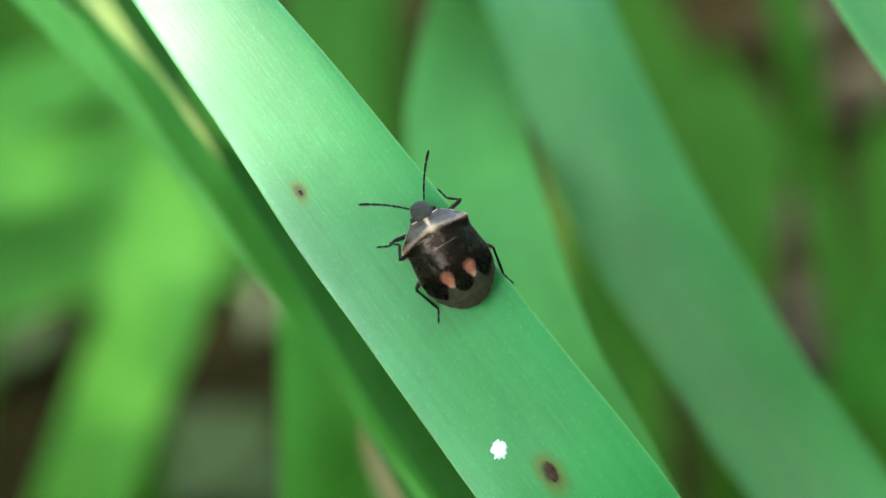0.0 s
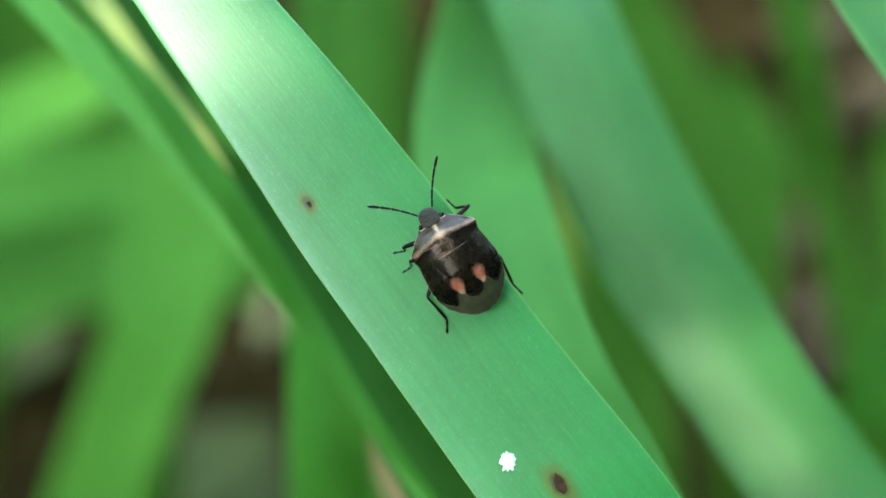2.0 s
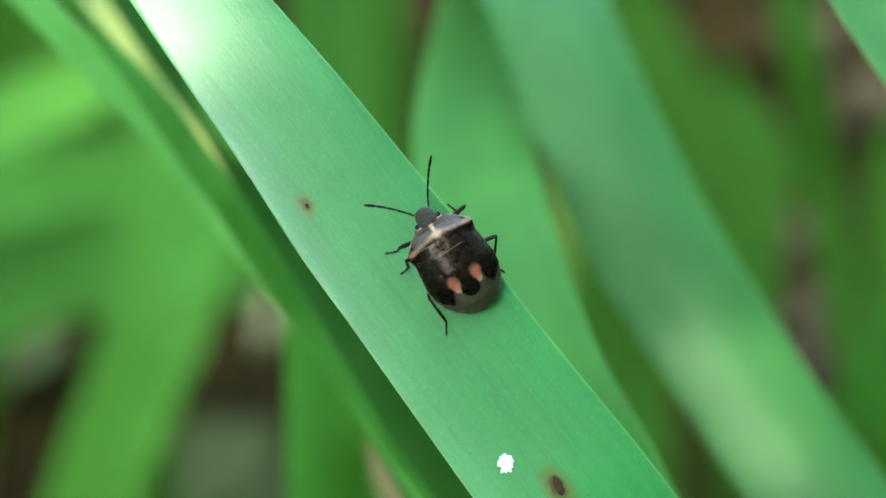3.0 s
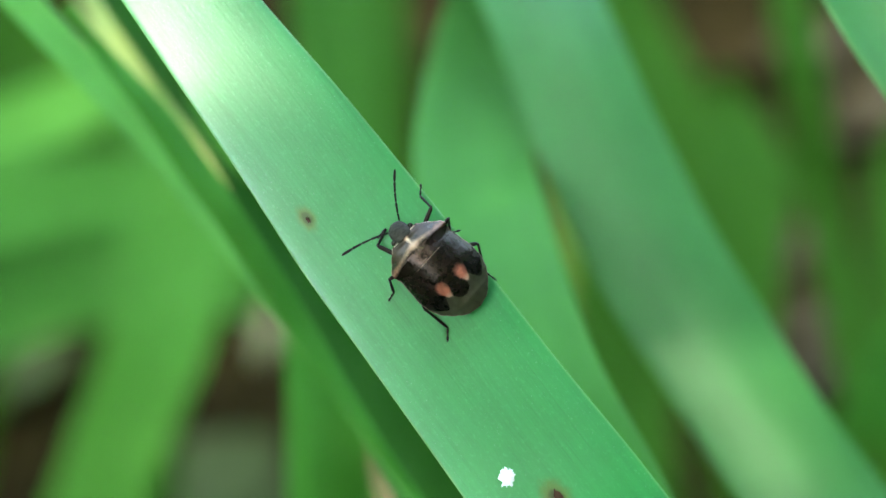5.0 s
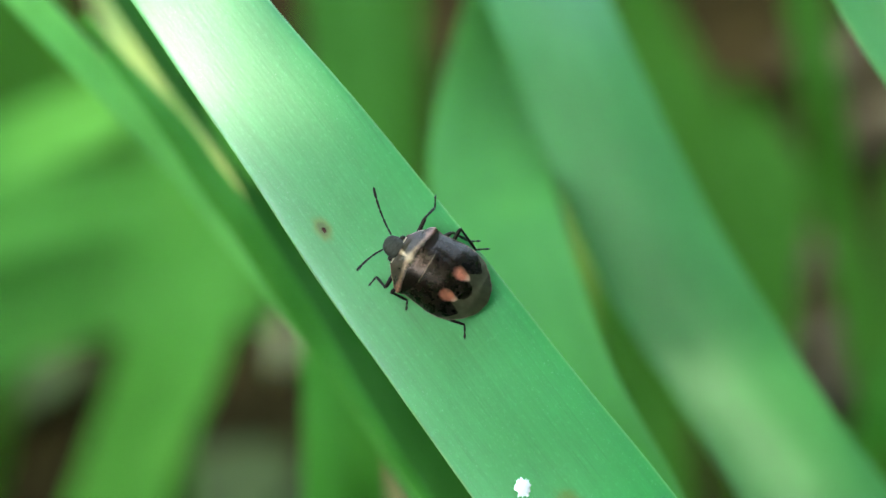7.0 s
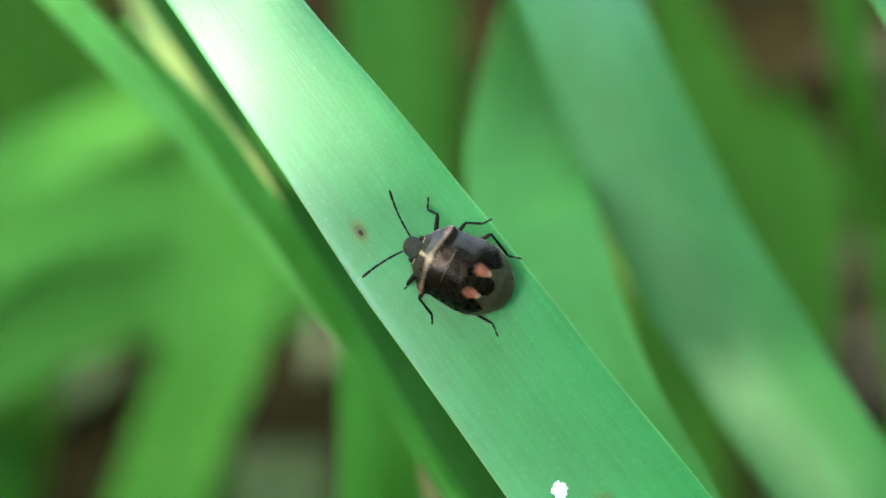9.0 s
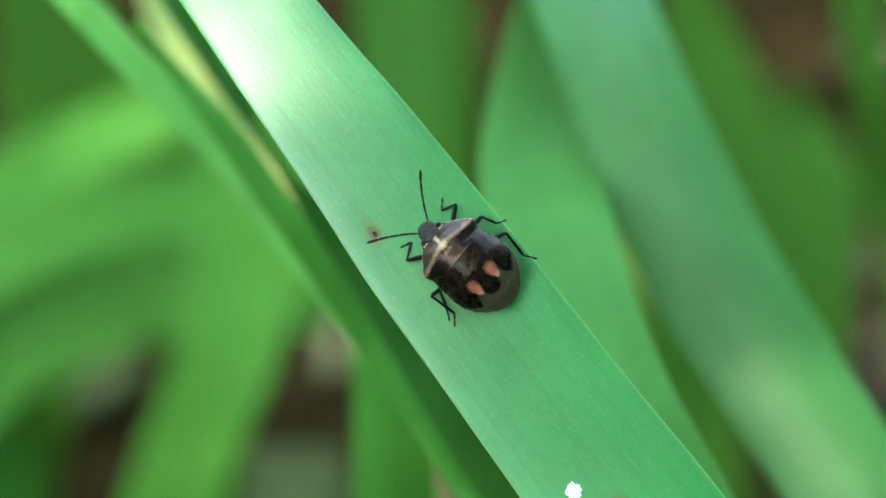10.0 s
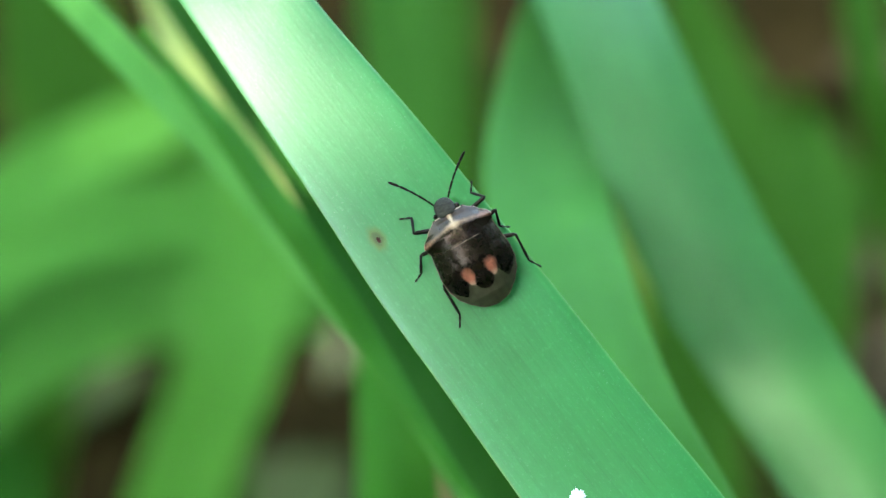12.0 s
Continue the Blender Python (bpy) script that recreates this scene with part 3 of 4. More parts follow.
def hedge():
    """Unseen dense bushes behind and beside the photographer's side, added to block the sky."""
    rng = random.Random(9)
    verts, faces = [], []
    foot = Vector((-0.25, -0.45, 0.0))
    for _ in range(19000):
        turn = radians(rng.uniform(212, 402))
        rise = radians(rng.uniform(-38, 100 if turn > 4.4 else 28))
        far = 0.46 + 0.28 * abs(noise.noise(Vector((turn * 2.2, rise * 2.6, 3)))) + rng.uniform(0, 0.14)
        c = Vector((0, 0.06, 0.34)) + far * Vector((math.cos(turn) * math.cos(rise), math.sin(turn) * math.cos(rise), math.sin(rise))) - foot
        if c.z < 0.01:
            continue
        size = rng.uniform(0.018, 0.034)
        d = Vector((rng.gauss(0, 1), rng.gauss(0, 1), rng.gauss(-0.4, 1))).normalized()
        out = Vector((math.cos(turn), math.sin(turn), rng.uniform(-0.6, 0.3)))
        e = out.cross(d).normalized()
        up = e.cross(d)
        n = len(verts)
        for u, w in ((-1, 0), (-0.4, 0.5), (0.4, 0.45), (1.15, 0), (0.4, -0.45), (-0.4, -0.5)):
            verts.append(c + d * (u * size) + e * (w * size) - up * (0.15 * size * u * u))
        verts.append(c + up * 0.002)
        faces += [(n + k, n + (k + 1) % 6, n + 6) for k in range(6)]
    sky_screen = new("hedge")
    sky_screen.location = foot
    tagged(sky_screen, "unseen dense bushes added to block the sky beside the clump", "hedge")
    tagged(mesh_object("foliage", verts, faces, LEAF_SHRUB), kind="stuff").parent = sky_screen
    for k in range(7):
        turn = radians(215 + 30 * k)
        p = Vector((0.5 * math.cos(turn), 0.05 + 0.5 * math.sin(turn), -0.02)) - foot
        stem = tube([(p, 0.008), (p + Vector((0.0, 0.0, 0.4)), 0.006), (p * 0.75 + foot * -0.1 + Vector((0, 0, 0.72)), 0.003)], 8, 4)
        mesh_object("stem", *stem, STALK_BROWN).parent = sky_screen


def horizon_bed():
    """Unseen clumps of the same strap leaves, added all round to close the horizon."""
    rng = random.Random(21)
    verts, faces = [], []
    for _ in range(420):
        turn, far = rng.uniform(0, 2 * math.pi), 0.62 + 1.9 * rng.random() ** 1.3
        root = Vector((far * math.cos(turn), 0.22 + far * math.sin(turn), -0.01))
        for _ in range(rng.randint(6, 9)):
            lean, tall = rng.uniform(0, 2 * math.pi), rng.uniform(0.45, 0.95)
            out = Vector((math.cos(lean), math.sin(lean), 0))
            side = Vector((-out.y, out.x, 0))
            bend, wide = rng.uniform(0.1, 0.55) * tall, rng.uniform(0.006, 0.011)
            pts = [root + Vector((rng.uniform(-.02, .02), rng.uniform(-.02, .02), 0)) * (1 - u) + out * (bend * u * u) + Vector((0, 0, tall * (u - 0.32 * u ** 3 * bend / tall * 2)))
                   for u in [k / 7 for k in range(8)]]
            if any(math.hypot(p.x, p.y - 0.22) < 0.52 for p in pts):
                continue
            n = len(verts)
            for k, p in enumerate(pts):
                w = wide * (1 - (k / 7) ** 3) + 0.0005
                verts += [p - side * w + out * w * 0.3, p - out * w * 0.2, p + side * w + out * w * 0.3]
            for k in range(7):
                q = n + 3 * k
                faces += [(q, q + 1, q + 4, q + 3), (q + 1, q + 2, q + 5, q + 4)]
    bed = mesh_object("unseen_leaf_bed", verts, faces, LEAF_BED)
    return tagged(bed, "unseen bed of tall strap leaves added all round to hide the horizon", "plants", kind="stuff")


def tube(rows, sides=8, steps=4, flat=1.0):
    """Vertices and faces of a round tube through rows of (point, radius)."""
    line = glide([(*p, r) for p, r in rows], steps)
    verts, faces = [], []
    for i, q in enumerate(line):
        p = Vector(q[:3])
        d = (Vector(line[min(i + 1, len(line) - 1)][:3]) - Vector(line[max(i - 1, 0)][:3])).normalized()
        side = d.cross(Vector((0, 0, 1)))
        side = side.normalized() if side.length > 0.02 else Vector((1, 0, 0))
        up = side.cross(d)
        for k in range(sides):
            t = 2 * math.pi * k / sides
            verts.append(p + (side * math.cos(t) + up * (math.sin(t) * flat)) * q[3])
    for i in range(len(line) - 1):
        for k in range(sides):
            a, b = i * sides + k, i * sides + (k + 1) % sides
            faces.append((a, b, b + sides, a + sides))
    faces.append(tuple(range(sides))[::-1])
    faces.append(tuple(range(len(verts) - sides, len(verts))))
    return verts, faces


def shade_twig(label, first, rows, half, seed, shift=0.0):
    """An unseen leafy twig, added to shift the sun patches as it sways above the clump. Its origin is the edge of its
    shade, towards the leaf's tip.
    """
    sprig = new("swaying_twig")
    tagged(sprig, label, "twig", "twigs of the shrub")
    ax = LEAF.to_3x3() @ Vector((0.602, -0.799, 0))
    side = LEAF.to_3x3() @ Vector((0.93, 0.37, 0))
    rng = random.Random(seed)
    verts, faces = [], []
    for i in range(rows):
        for j in range(-half, half + 1):
            for _ in range(2):
                size = rng.uniform(0.0045, 0.006)
                c = ax * (i * 0.004 + first + rng.uniform(-0.001, 0.001)) + side * ((j + rng.uniform(-0.4, 0.4)) * 0.004 + shift) + SUN * rng.uniform(-0.01, 0.01)
                turn = rng.uniform(0, 6.3)
                d = (ax * math.cos(turn) + side * math.sin(turn) + SUN * rng.uniform(-0.2, 0.2)).normalized()
                e = FACING.cross(d).normalized()
                n = len(verts)
                for u, w in ((-1, 0), (-0.5, 0.62), (0.2, 0.7), (0.75, 0.4), (1.15, 0), (0.75, -0.4), (0.2, -0.7), (-0.5, -0.62)):
                    verts.append(c + d * (u * size) + e * (w * size))
                verts.append(c + SUN * 0.0005)
                faces += [(n + k, n + (k + 1) % 8, n + 8) for k in range(8)]
    tagged(mesh_object("foliage", verts, faces, LEAF_SHRUB), kind="stuff").parent = sprig
    mid = ax * (first + 0.002 * rows)
    stem = tube([(mid, 0.0006), (mid + ax * 0.008 + SUN * 0.05, 0.0009), (mid + ax * 0.008 + SUN * 0.14, 0.0012)], 6, 5)
    mesh_object("stem", *stem, STALK_BROWN).parent = sprig
    return sprig


STALK_BROWN = plain_material("brown_stem", (0.06, 0.04, 0.025), (0.14, 0.10, 0.06), 300.0)
LEAF_BED = plain_material("bed_leaf", (0.03, 0.11, 0.02), (0.06, 0.17, 0.03), 60.0, 0.5, clear=0.35)
LEAF_SHRUB = plain_material("shrub_leaf", (0.03, 0.10, 0.02), (0.06, 0.16, 0.03), 200.0, 0.5, clear=0.55)
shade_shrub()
twig = shade_twig("unseen leafy twig swaying to shade the strap leaf", 0.004, 5, 1, 12, -0.0026)
low_twig = shade_twig("unseen leafy twig swaying to shade the low leaves", -0.016, 9, 5, 14)
far_twig = shade_twig("unseen leafy twig swaying to shade the far leaves", -0.012, 6, 4, 16)
broad_twig = shade_twig("unseen small twig swaying to shade the broad leaf", -0.012, 6, 1, 15)
hedge()
horizon_bed()

# ======== the shield bug ========
U = 0.0000329          # one unit of the bug's drawing, in metres
K = 1000 * U


def shell_material(name, rough=0.3, bump=0.25, spec=0.4, tint=(1.0, 0.76, 0.54)):
    """Pigment from the shell's own colour layer, with fine pits and gloss."""
    m = Nodes(name)
    at = m.add("TexCoord").outputs["Object"]
    pig = m.add("VertexColor", layer_name="pigment").outputs[0]
    pit = m.add("TexVoronoi", {"Vector": at, "Scale": 9000.0, "Randomness": 0.9})
    pits, grain = m.ramp(pit.outputs["Distance"], 0.05, 0.42), m.noise(at, 2600.0, 4.0)
    col = m.mix(m.math("MULTIPLY", m.ramp(grain, 0.35, 0.7), 0.35), pig, m.mix(0.5, pig, rgb(0.0, 0.0, 0.0)))
    m.put(m.bsdf.inputs["Base Color"], col)
    m.put(m.bsdf.inputs["Roughness"], m.math("ADD", rough, m.math("MULTIPLY", grain, 0.15)))
    m.put(m.bsdf.inputs["Specular IOR Level"], spec)
    m.put(m.bsdf.inputs["Specular Tint"], rgb(*tint))
    m.put(m.bsdf.inputs["Normal"], m.add("Bump", {"Strength": bump, "Distance": 0.00003, "Height": m.math("ADD", m.math("MULTIPLY", pits, 0.6), grain)}).outputs[0])
    return m.mat


SHELL = shell_material("bug_shell", 0.20, 0.3, 0.25, (1.0, 0.76, 0.54))
GLOSS = shell_material("bug_pronotum", 0.15, 0.3, 0.24, (1.0, 0.74, 0.55))
MEMBRANE = shell_material("bug_membrane", 0.45, 0.12)
DULL = shell_material("bug_dull_black", 0.36, 0.7, 0.18)


def curve_at(table, y):
    """Straight steps through a table of (y, value), y falling."""
    for (y0, a), (y1, b) in zip(table, table[1:]):
        if y >= y1:
            t = min(1, max(0, (y0 - y) / (y0 - y1)))
            t = t * t * (3 - 2 * t) * 0.5 + t * 0.5
            return a + (b - a) * t
    return table[-1][1]


WIDTH = [(38, 31), (20, 52), (6, 67), (0, 70), (-6, 67), (-16, 64), (-40, 67), (-65, 70), (-88, 68), (-108, 61), (-124, 49), (-138, 34), (-147, 20), (-151, 3)]
CREST = [(38, 40), (28, 46), (13, 57), (0, 63), (-24, 68), (-60, 68), (-95, 60), (-125, 48), (-149, 33)]
RIM = [(38, 33), (20, 32), (0, 32), (-16, 31), (-60, 29), (-149, 29)]


def back_height(x, y):
    w = curve_at(WIDTH, y)
    s = min(1, abs(x) / max(w, 1e-3))
    crest, rim = curve_at(CREST, y), curve_at(RIM, y)
    z = rim + (crest - rim) * (1 - s ** 2.3)
    # raised ridge between the shoulders, and dished flanks before it
    ridge = y - 14 * (1 - math.hypot(x, 6) / 70)
    if y < -20:
        fold = abs(x) - (52 + 0.06 * (y + 20))
        z -= 0.5 * math.exp(-(fold / 5.0) ** 2) - 0.3 * math.exp(-((fold - 9) / 6.0) ** 2)
        z -= 0.8 * math.exp(-((abs(x) - scutellum_half(max(y, -117))) / 4.0) ** 2) * (y > -117)
    z += 0.22 * noise.noise(Vector((x * 0.07, y * 0.07, 5))) + 0.1 * noise.noise(Vector((x * 0.4, y * 0.4, 7)))
    z += 2.4 * math.exp(-(ridge / 8.0) ** 2) * (1 - 0.85 * s) - 0.08 * max(0, ridge) * (1 - s)
    return z


def scutellum_half(y):
    return curve_at([(-23, 37), (-45, 34), (-62, 31), (-78, 29), (-90, 23), (-100, 19), (-110, 14.5), (-115, 9), (-118, 0)], y)


def back_part(x, y):
    if y > -23 and y > -24 + max(0, abs(x) - 38) * 0.55:
        return "pronotum"
    if -118 < y <= -23 and abs(x) < scutellum_half(y):
        return "scutellum"
    ax = abs(x)
    end = -86 - 27 * math.exp(-((ax - 42) / 11) ** 2) - 12 * math.exp(-((ax - 57) / 9) ** 2)
    if y > end:
        return "wing_left" if x < 0 else "wing_right"
    return "membrane"


DARK, BROWN, GREY = np.array((0.003, 0.0022, 0.0022)), np.array((0.0062, 0.0038, 0.0028)), np.array((0.020, 0.022, 0.017))
OLIVE, ORANGE, CREAM = np.array((0.031, 0.033, 0.017)), np.array((0.30, 0.10, 0.06)), np.array((0.40, 0.30, 0.21))


def soft(d, r):
    """1 inside, 0 outside, blended over r."""
    return min(1, max(0, 0.5 - d / r))


def rosy_mark(x, y, n):
    """How far a spot of the back lies in one of the two rosy marks, beside the scutellum's round dark tip."""
    u = abs(x) - 22.5 - 0.12 * (y + 85)
    body = math.hypot(u / (9.5 + 0.12 * (y + 85)), (y + 86) / 15.5) * 10 - 10 - 1.4 * n
    tip = 18 - math.hypot(x, y + 101)
    return soft(body, 2.5 + 5 * soft(-84 - y, 14)) * soft(tip, 3)


def pigment(part_name, x, y):
    n = noise.noise(Vector((x * 0.12, y * 0.12, 1.7)))
    n2 = noise.noise(Vector((x * 0.35, y * 0.35, 8.1)))
    ax = abs(x)
    if part_name == "pronotum":
        ridge = y - 14 * (1 - math.hypot(x, 6) / 70)
        c = np.array((0.022, 0.014, 0.009)) * (1.0 + 0.4 * n + 0.3 * n2) if ridge > 0 else BROWN * (1.2 + 0.4 * n)
        # pale ridge from shoulder to shoulder, cream in the middle and rosy at its ends
        far = soft(40 - ax, 36)
        band = abs(ridge - 0.5) - (1.0 + 2.4 * math.exp(-((ax - 58) / 11) ** 2) + 1.6 * math.exp(-(x / 24) ** 2)) - 1.6 * n2 - n
        tint = CREAM * np.array((1.15, 0.92, 0.82)) * (1 - far) + (ORANGE * 0.7 + CREAM * 0.2) * far
        c = c + (tint * (1 + 0.3 * n2) - c) * soft(band, 8) * (0.62 - 0.2 * math.exp(-((ax - 36) / 14) ** 2))
        # where the stalk from the neck meets the ridge, with a short fork behind
        knot = math.hypot(x / 10, (y - 12) / 8.5) * 6 - 3.4 + 2.2 * n2
        fork = abs(ax - 0.6 * (9 - y)) - 1.2 + n2 if -4 < y < 10 else 9
        stalk = ax - 1.5 - 0.14 * (y - 18) - 1.2 * n2 if y > 10 else 9
        c = c + (CREAM * np.array((1.3, 1.15, 1.02)) - c) * max(0.85 * soft(knot, 8), 0.8 * soft(stalk, 5), 0.12 * soft(fork, 5))
        edge = curve_at(WIDTH, y) - ax
        if y > -2:
            c = c + (CREAM * 1.2 - c) * soft(edge - 0.6, 1.8)
        if y > 35.4 and ax < 27:
            c = CREAM * 0.9
        return c
    if part_name == "scutellum":
        c = BROWN * (1.1 + 0.5 * n + 0.4 * n2)
        if y > -26.2:
            c = c + (CREAM * 0.8 - c) * soft(abs(y + 24.4) - 0.25 - 0.3 * n, 1.0) * soft(ax - 30, 6)
        c = c + (DARK - c) * soft(math.hypot(x, y + 101) - 15, 14) * 0.7
    elif part_name.startswith("wing"):
        c = BROWN * (1.0 + 0.45 * n + 0.35 * n2)
        c = c + (DARK - c) * soft(math.hypot((ax - 46) / 1.1, y + 96) - 21, 9)
        c = c + (CREAM * 0.5 - c) * soft(math.hypot((ax - 66) / 0.5, (y + 14) / 1.0) - 4, 4) * 0.5
    else:
        vein = abs(math.sin(x * 0.21 + 0.6 * n))
        c = OLIVE * (0.92 + 0.2 * n + 0.12 * n2 + 0.18 * vein)
    rosy = ORANGE * (0.95 + 0.3 * n + 0.2 * n2) + (CREAM - ORANGE) * 0.55 * soft(y + 95, 9)
    return c + (rosy - c) * rosy_mark(x, y, n)


def paint(ob, fn):
    layer = ob.data.color_attributes.new("pigment", "FLOAT_COLOR", "POINT")
    for v, d in zip(ob.data.vertices, layer.data):
        c = fn(v.co.x / U, v.co.y / U, v.co.z / U)
        d.color = (max(0, c[0]), max(0, c[1]), max(0, c[2]), 1)
    return ob


def part(name, verts, faces, material, parent, label="", fn=None):
    ob = mesh_object(name, [Vector(v) * U for v in verts], faces, material)
    ob.parent = parent
    if label:
        tagged(ob, label)
    return paint(ob, fn or (lambda x, y, z: DARK))


def ball(cx, cy, cz, rx, ry, rz, seg=20, rings=12):
    verts, faces = [], []
    for i in range(rings + 1):
        p = math.pi * i / rings
        for k in range(seg):
            t = 2 * math.pi * k / seg
            verts.append((cx + rx * math.sin(p) * math.cos(t), cy + ry * math.sin(p) * math.sin(t), cz + rz * math.cos(p)))
    for i in range(rings):
        for k in range(seg):
            a, b = i * seg + k, i * seg + (k + 1) % seg
            faces.append((a, a + seg, b + seg, b))
    return verts, faces


def build_bug():
    bug = new("shield_bug")
    tagged(bug, "small black shield bug with rosy marks walking on a leaf", "insect")
    # the back, cut into its plates
    nx, ny = 150, 190
    lift = {"pronotum": 1.8, "scutellum": 3.2, "wing_left": 0.8, "wing_right": 0.8, "membrane": 0.0}
    plates = {k: ([], [], {}) for k in lift}
    def point(i, j):
        y = 38 - 189 * j / ny
        return (-1 + 2 * i / nx) * curve_at(WIDTH, y), y
    for j in range(ny):
        for i in range(nx):
            (xa, ya), (xb, yb) = point(i, j), point(i + 1, j + 1)
            name = back_part((xa + xb) / 2, (ya + yb) / 2)
            verts, faces, index = plates[name]
            quad = []
            for key in ((i, j), (i, j + 1), (i + 1, j + 1), (i + 1, j)):
                if key not in index:
                    index[key] = len(verts)
                    x, y = point(*key)
                    verts.append((x, y, back_height(x, y) + lift[name]))
                quad.append(index[key])
            faces.append(tuple(quad))
    labels = {"pronotum": "dark pronotum with a pale rosy ridge", "scutellum": "dark brown scutellum with two rosy marks",
              "membrane": "olive brown wing membrane"}
    for name, (verts, faces, _) in plates.items():
        part({"wing_left": "forewing", "wing_right": "forewing"}.get(name, name), verts, faces,
             {"membrane": MEMBRANE, "pronotum": GLOSS}.get(name, SHELL), bug, labels.get(name, "glossy black forewing"),
             lambda x, y, z, q=name: pigment(q, x, y))
    # the belly under the plates
    verts, faces = [], []
    n, rings = 40, 60
    for j in range(rings + 1):
        y = 38 - 189 * j / rings
        w = curve_at(WIDTH, y)
        for k in range(n + 1):
            s = -1 + 2 * k / n
            deep = 22 * (1 - abs(s) ** 2.4) * min(1, w / 40)
            verts.append((s * w, y, curve_at(RIM, y) - 1.5 - deep))
    for j in range(rings):
        for k in range(n):
            a = j * (n + 1) + k
            faces.append((a, a + 1, a + n + 2, a + n + 1))
    part("belly", verts, faces, DULL, bug)
    for side in (-1, 1):
        rows = []
        for y in range(-8, -148, -6):
            rows.append(((side * (curve_at(WIDTH, y) + 0.5), y, curve_at(RIM, y) - 1.4), 0.8))
        part("abdomen_margin", *tube(rows, 6, 2), SHELL, bug, "thin cream abdomen margin", lambda x, y, z: CREAM * 0.4)
    # head
    verts, faces = [], []
    n, rings = 28, 26
    for j in range(rings + 1):
        t = j / rings
        y = 34 + 34.5 * t
        w = (21 - 3.5 * t) * math.sqrt(max(0.0, 1 - max(0, (t - 0.35) / 0.65) ** 3.2)) + (-3 if t < 0.1 else 0)
        zc, h = 37 - 12 * t, 8.5 * math.sqrt(max(0.02, 1 - t ** 3))
        for k in range(n):
            a = 2 * math.pi * k / n
            verts.append((max(w, 0.5) * math.cos(a), y, zc + h * math.sin(a) * (1.0 if math.sin(a) > 0 else 0.8)))
    for j in range(rings):
        for k in range(n):
            a, b = j * n + k, j * n + (k + 1) % n
            faces.append((a, b, b + n, a + n))
    faces.append(tuple(range(n))[::-1])
    faces.append(tuple(range(rings * n, rings * n + n)))
    part("head", verts, faces, DULL, bug, "dull grey-black head", lambda x, y, z: GREY * (0.8 + 0.8 * noise.noise(Vector((x * .3, y * .3, 0)))))
    for side in (-1, 1):
        part("eye", *ball(side * 22, 41, 34, 5.0, 6, 5.0), SHELL, bug, "bulging black eye")
    antennae, legs = [], []
    for side in (-1, 1):
        # antenna: five joints along +y, curving outwards
        root = None
        reach, rad = [0, 14, 34, 52, 72, 95], [1.7, 1.9, 1.8, 2.1, 2.5]
        bend = lambda q: (side * 0.0016 * q * (95 - q) * -1.0, q, 0.0)
        for k in range(5):
            a, b = reach[k], reach[k + 1]
            rows = [(bend(a + (b - a) * t), rad[k] * r) for t, r in ((0, 0.55), (0.12, 0.85), (0.6, 1.0), (0.93, 0.95 if k < 4 else 0.6), (1.0, 0.5 if k < 4 else 0.25))]
            ob = part("antenna" if k == 0 else "antenna_joint", *tube(rows, 8, 3), DULL, root or bug,
                      fn=(lambda x, y, z, a=a, b=b: CREAM * 0.09 if y < a + 1.2 and a > 30 else DARK * 1.8))
            root = root or ob
        antennae.append((root, side))
        for kind, hip, fem, tib, tar in LEGS:
            thigh = part("leg", *tube([((0, 0, 0), 3.0), ((0, fem * 0.3, 0), 4.3), ((0, fem * 0.7, 0), 4.0), ((0, fem * 0.95, 0), 3.1), ((0, fem, 0), 2.0)], 8, 3), DULL, bug)
            shin = part("shin", *tube([((0, 0, 0), 2.7), ((0, tib * 0.2, 0), 2.3), ((0, tib * 0.8, 0), 2.7), ((0, tib, 0), 2.0)], 8, 3), DULL, thigh)
            foot = part("foot", *tube([((0, 0, 0), 1.5), ((0, tar * 0.35, 0.6), 1.9), ((0, tar * 0.45, 0), 1.3), ((0, tar * 0.85, 0.4), 1.9), ((0, tar, -0.6), 0.6)], 8, 3), DULL, thigh,
                        fn=lambda x, y, z: DARK * 2.5)
            legs.append((kind + ("L" if side < 0 else "R"), thigh, shin, foot, Vector((hip[0] * side, hip[1], hip[2])), fem, tib, tar))
    return bug, antennae, legs


LEGS = [("F", (34, 22, 20), 41, 37, 24), ("M", (40, -8, 17), 42, 40, 20), ("H", (42, -40, 15), 50, 56, 27)]
# feet that keep their own heading on the leaf, where they do not follow the shin
TREAD = {"HL": [(0, 0.0, -1.0), (12, 0.0, -1.0)], "FL": [(0, -1.0, -0.1), (3.2, -1.0, -0.2), (4.8, -0.6, -0.7), (9.5, -0.6, -0.7), (10.5, -1.0, -0.1), (12, -1.0, -0.1)],
         "FR": [(0, -0.6, 0.6), (3.2, -0.6, 0.6), (4.8, 0.05, 1.0), (12, 0.05, 1.0)]}
bug, antennae, legs = build_bug()


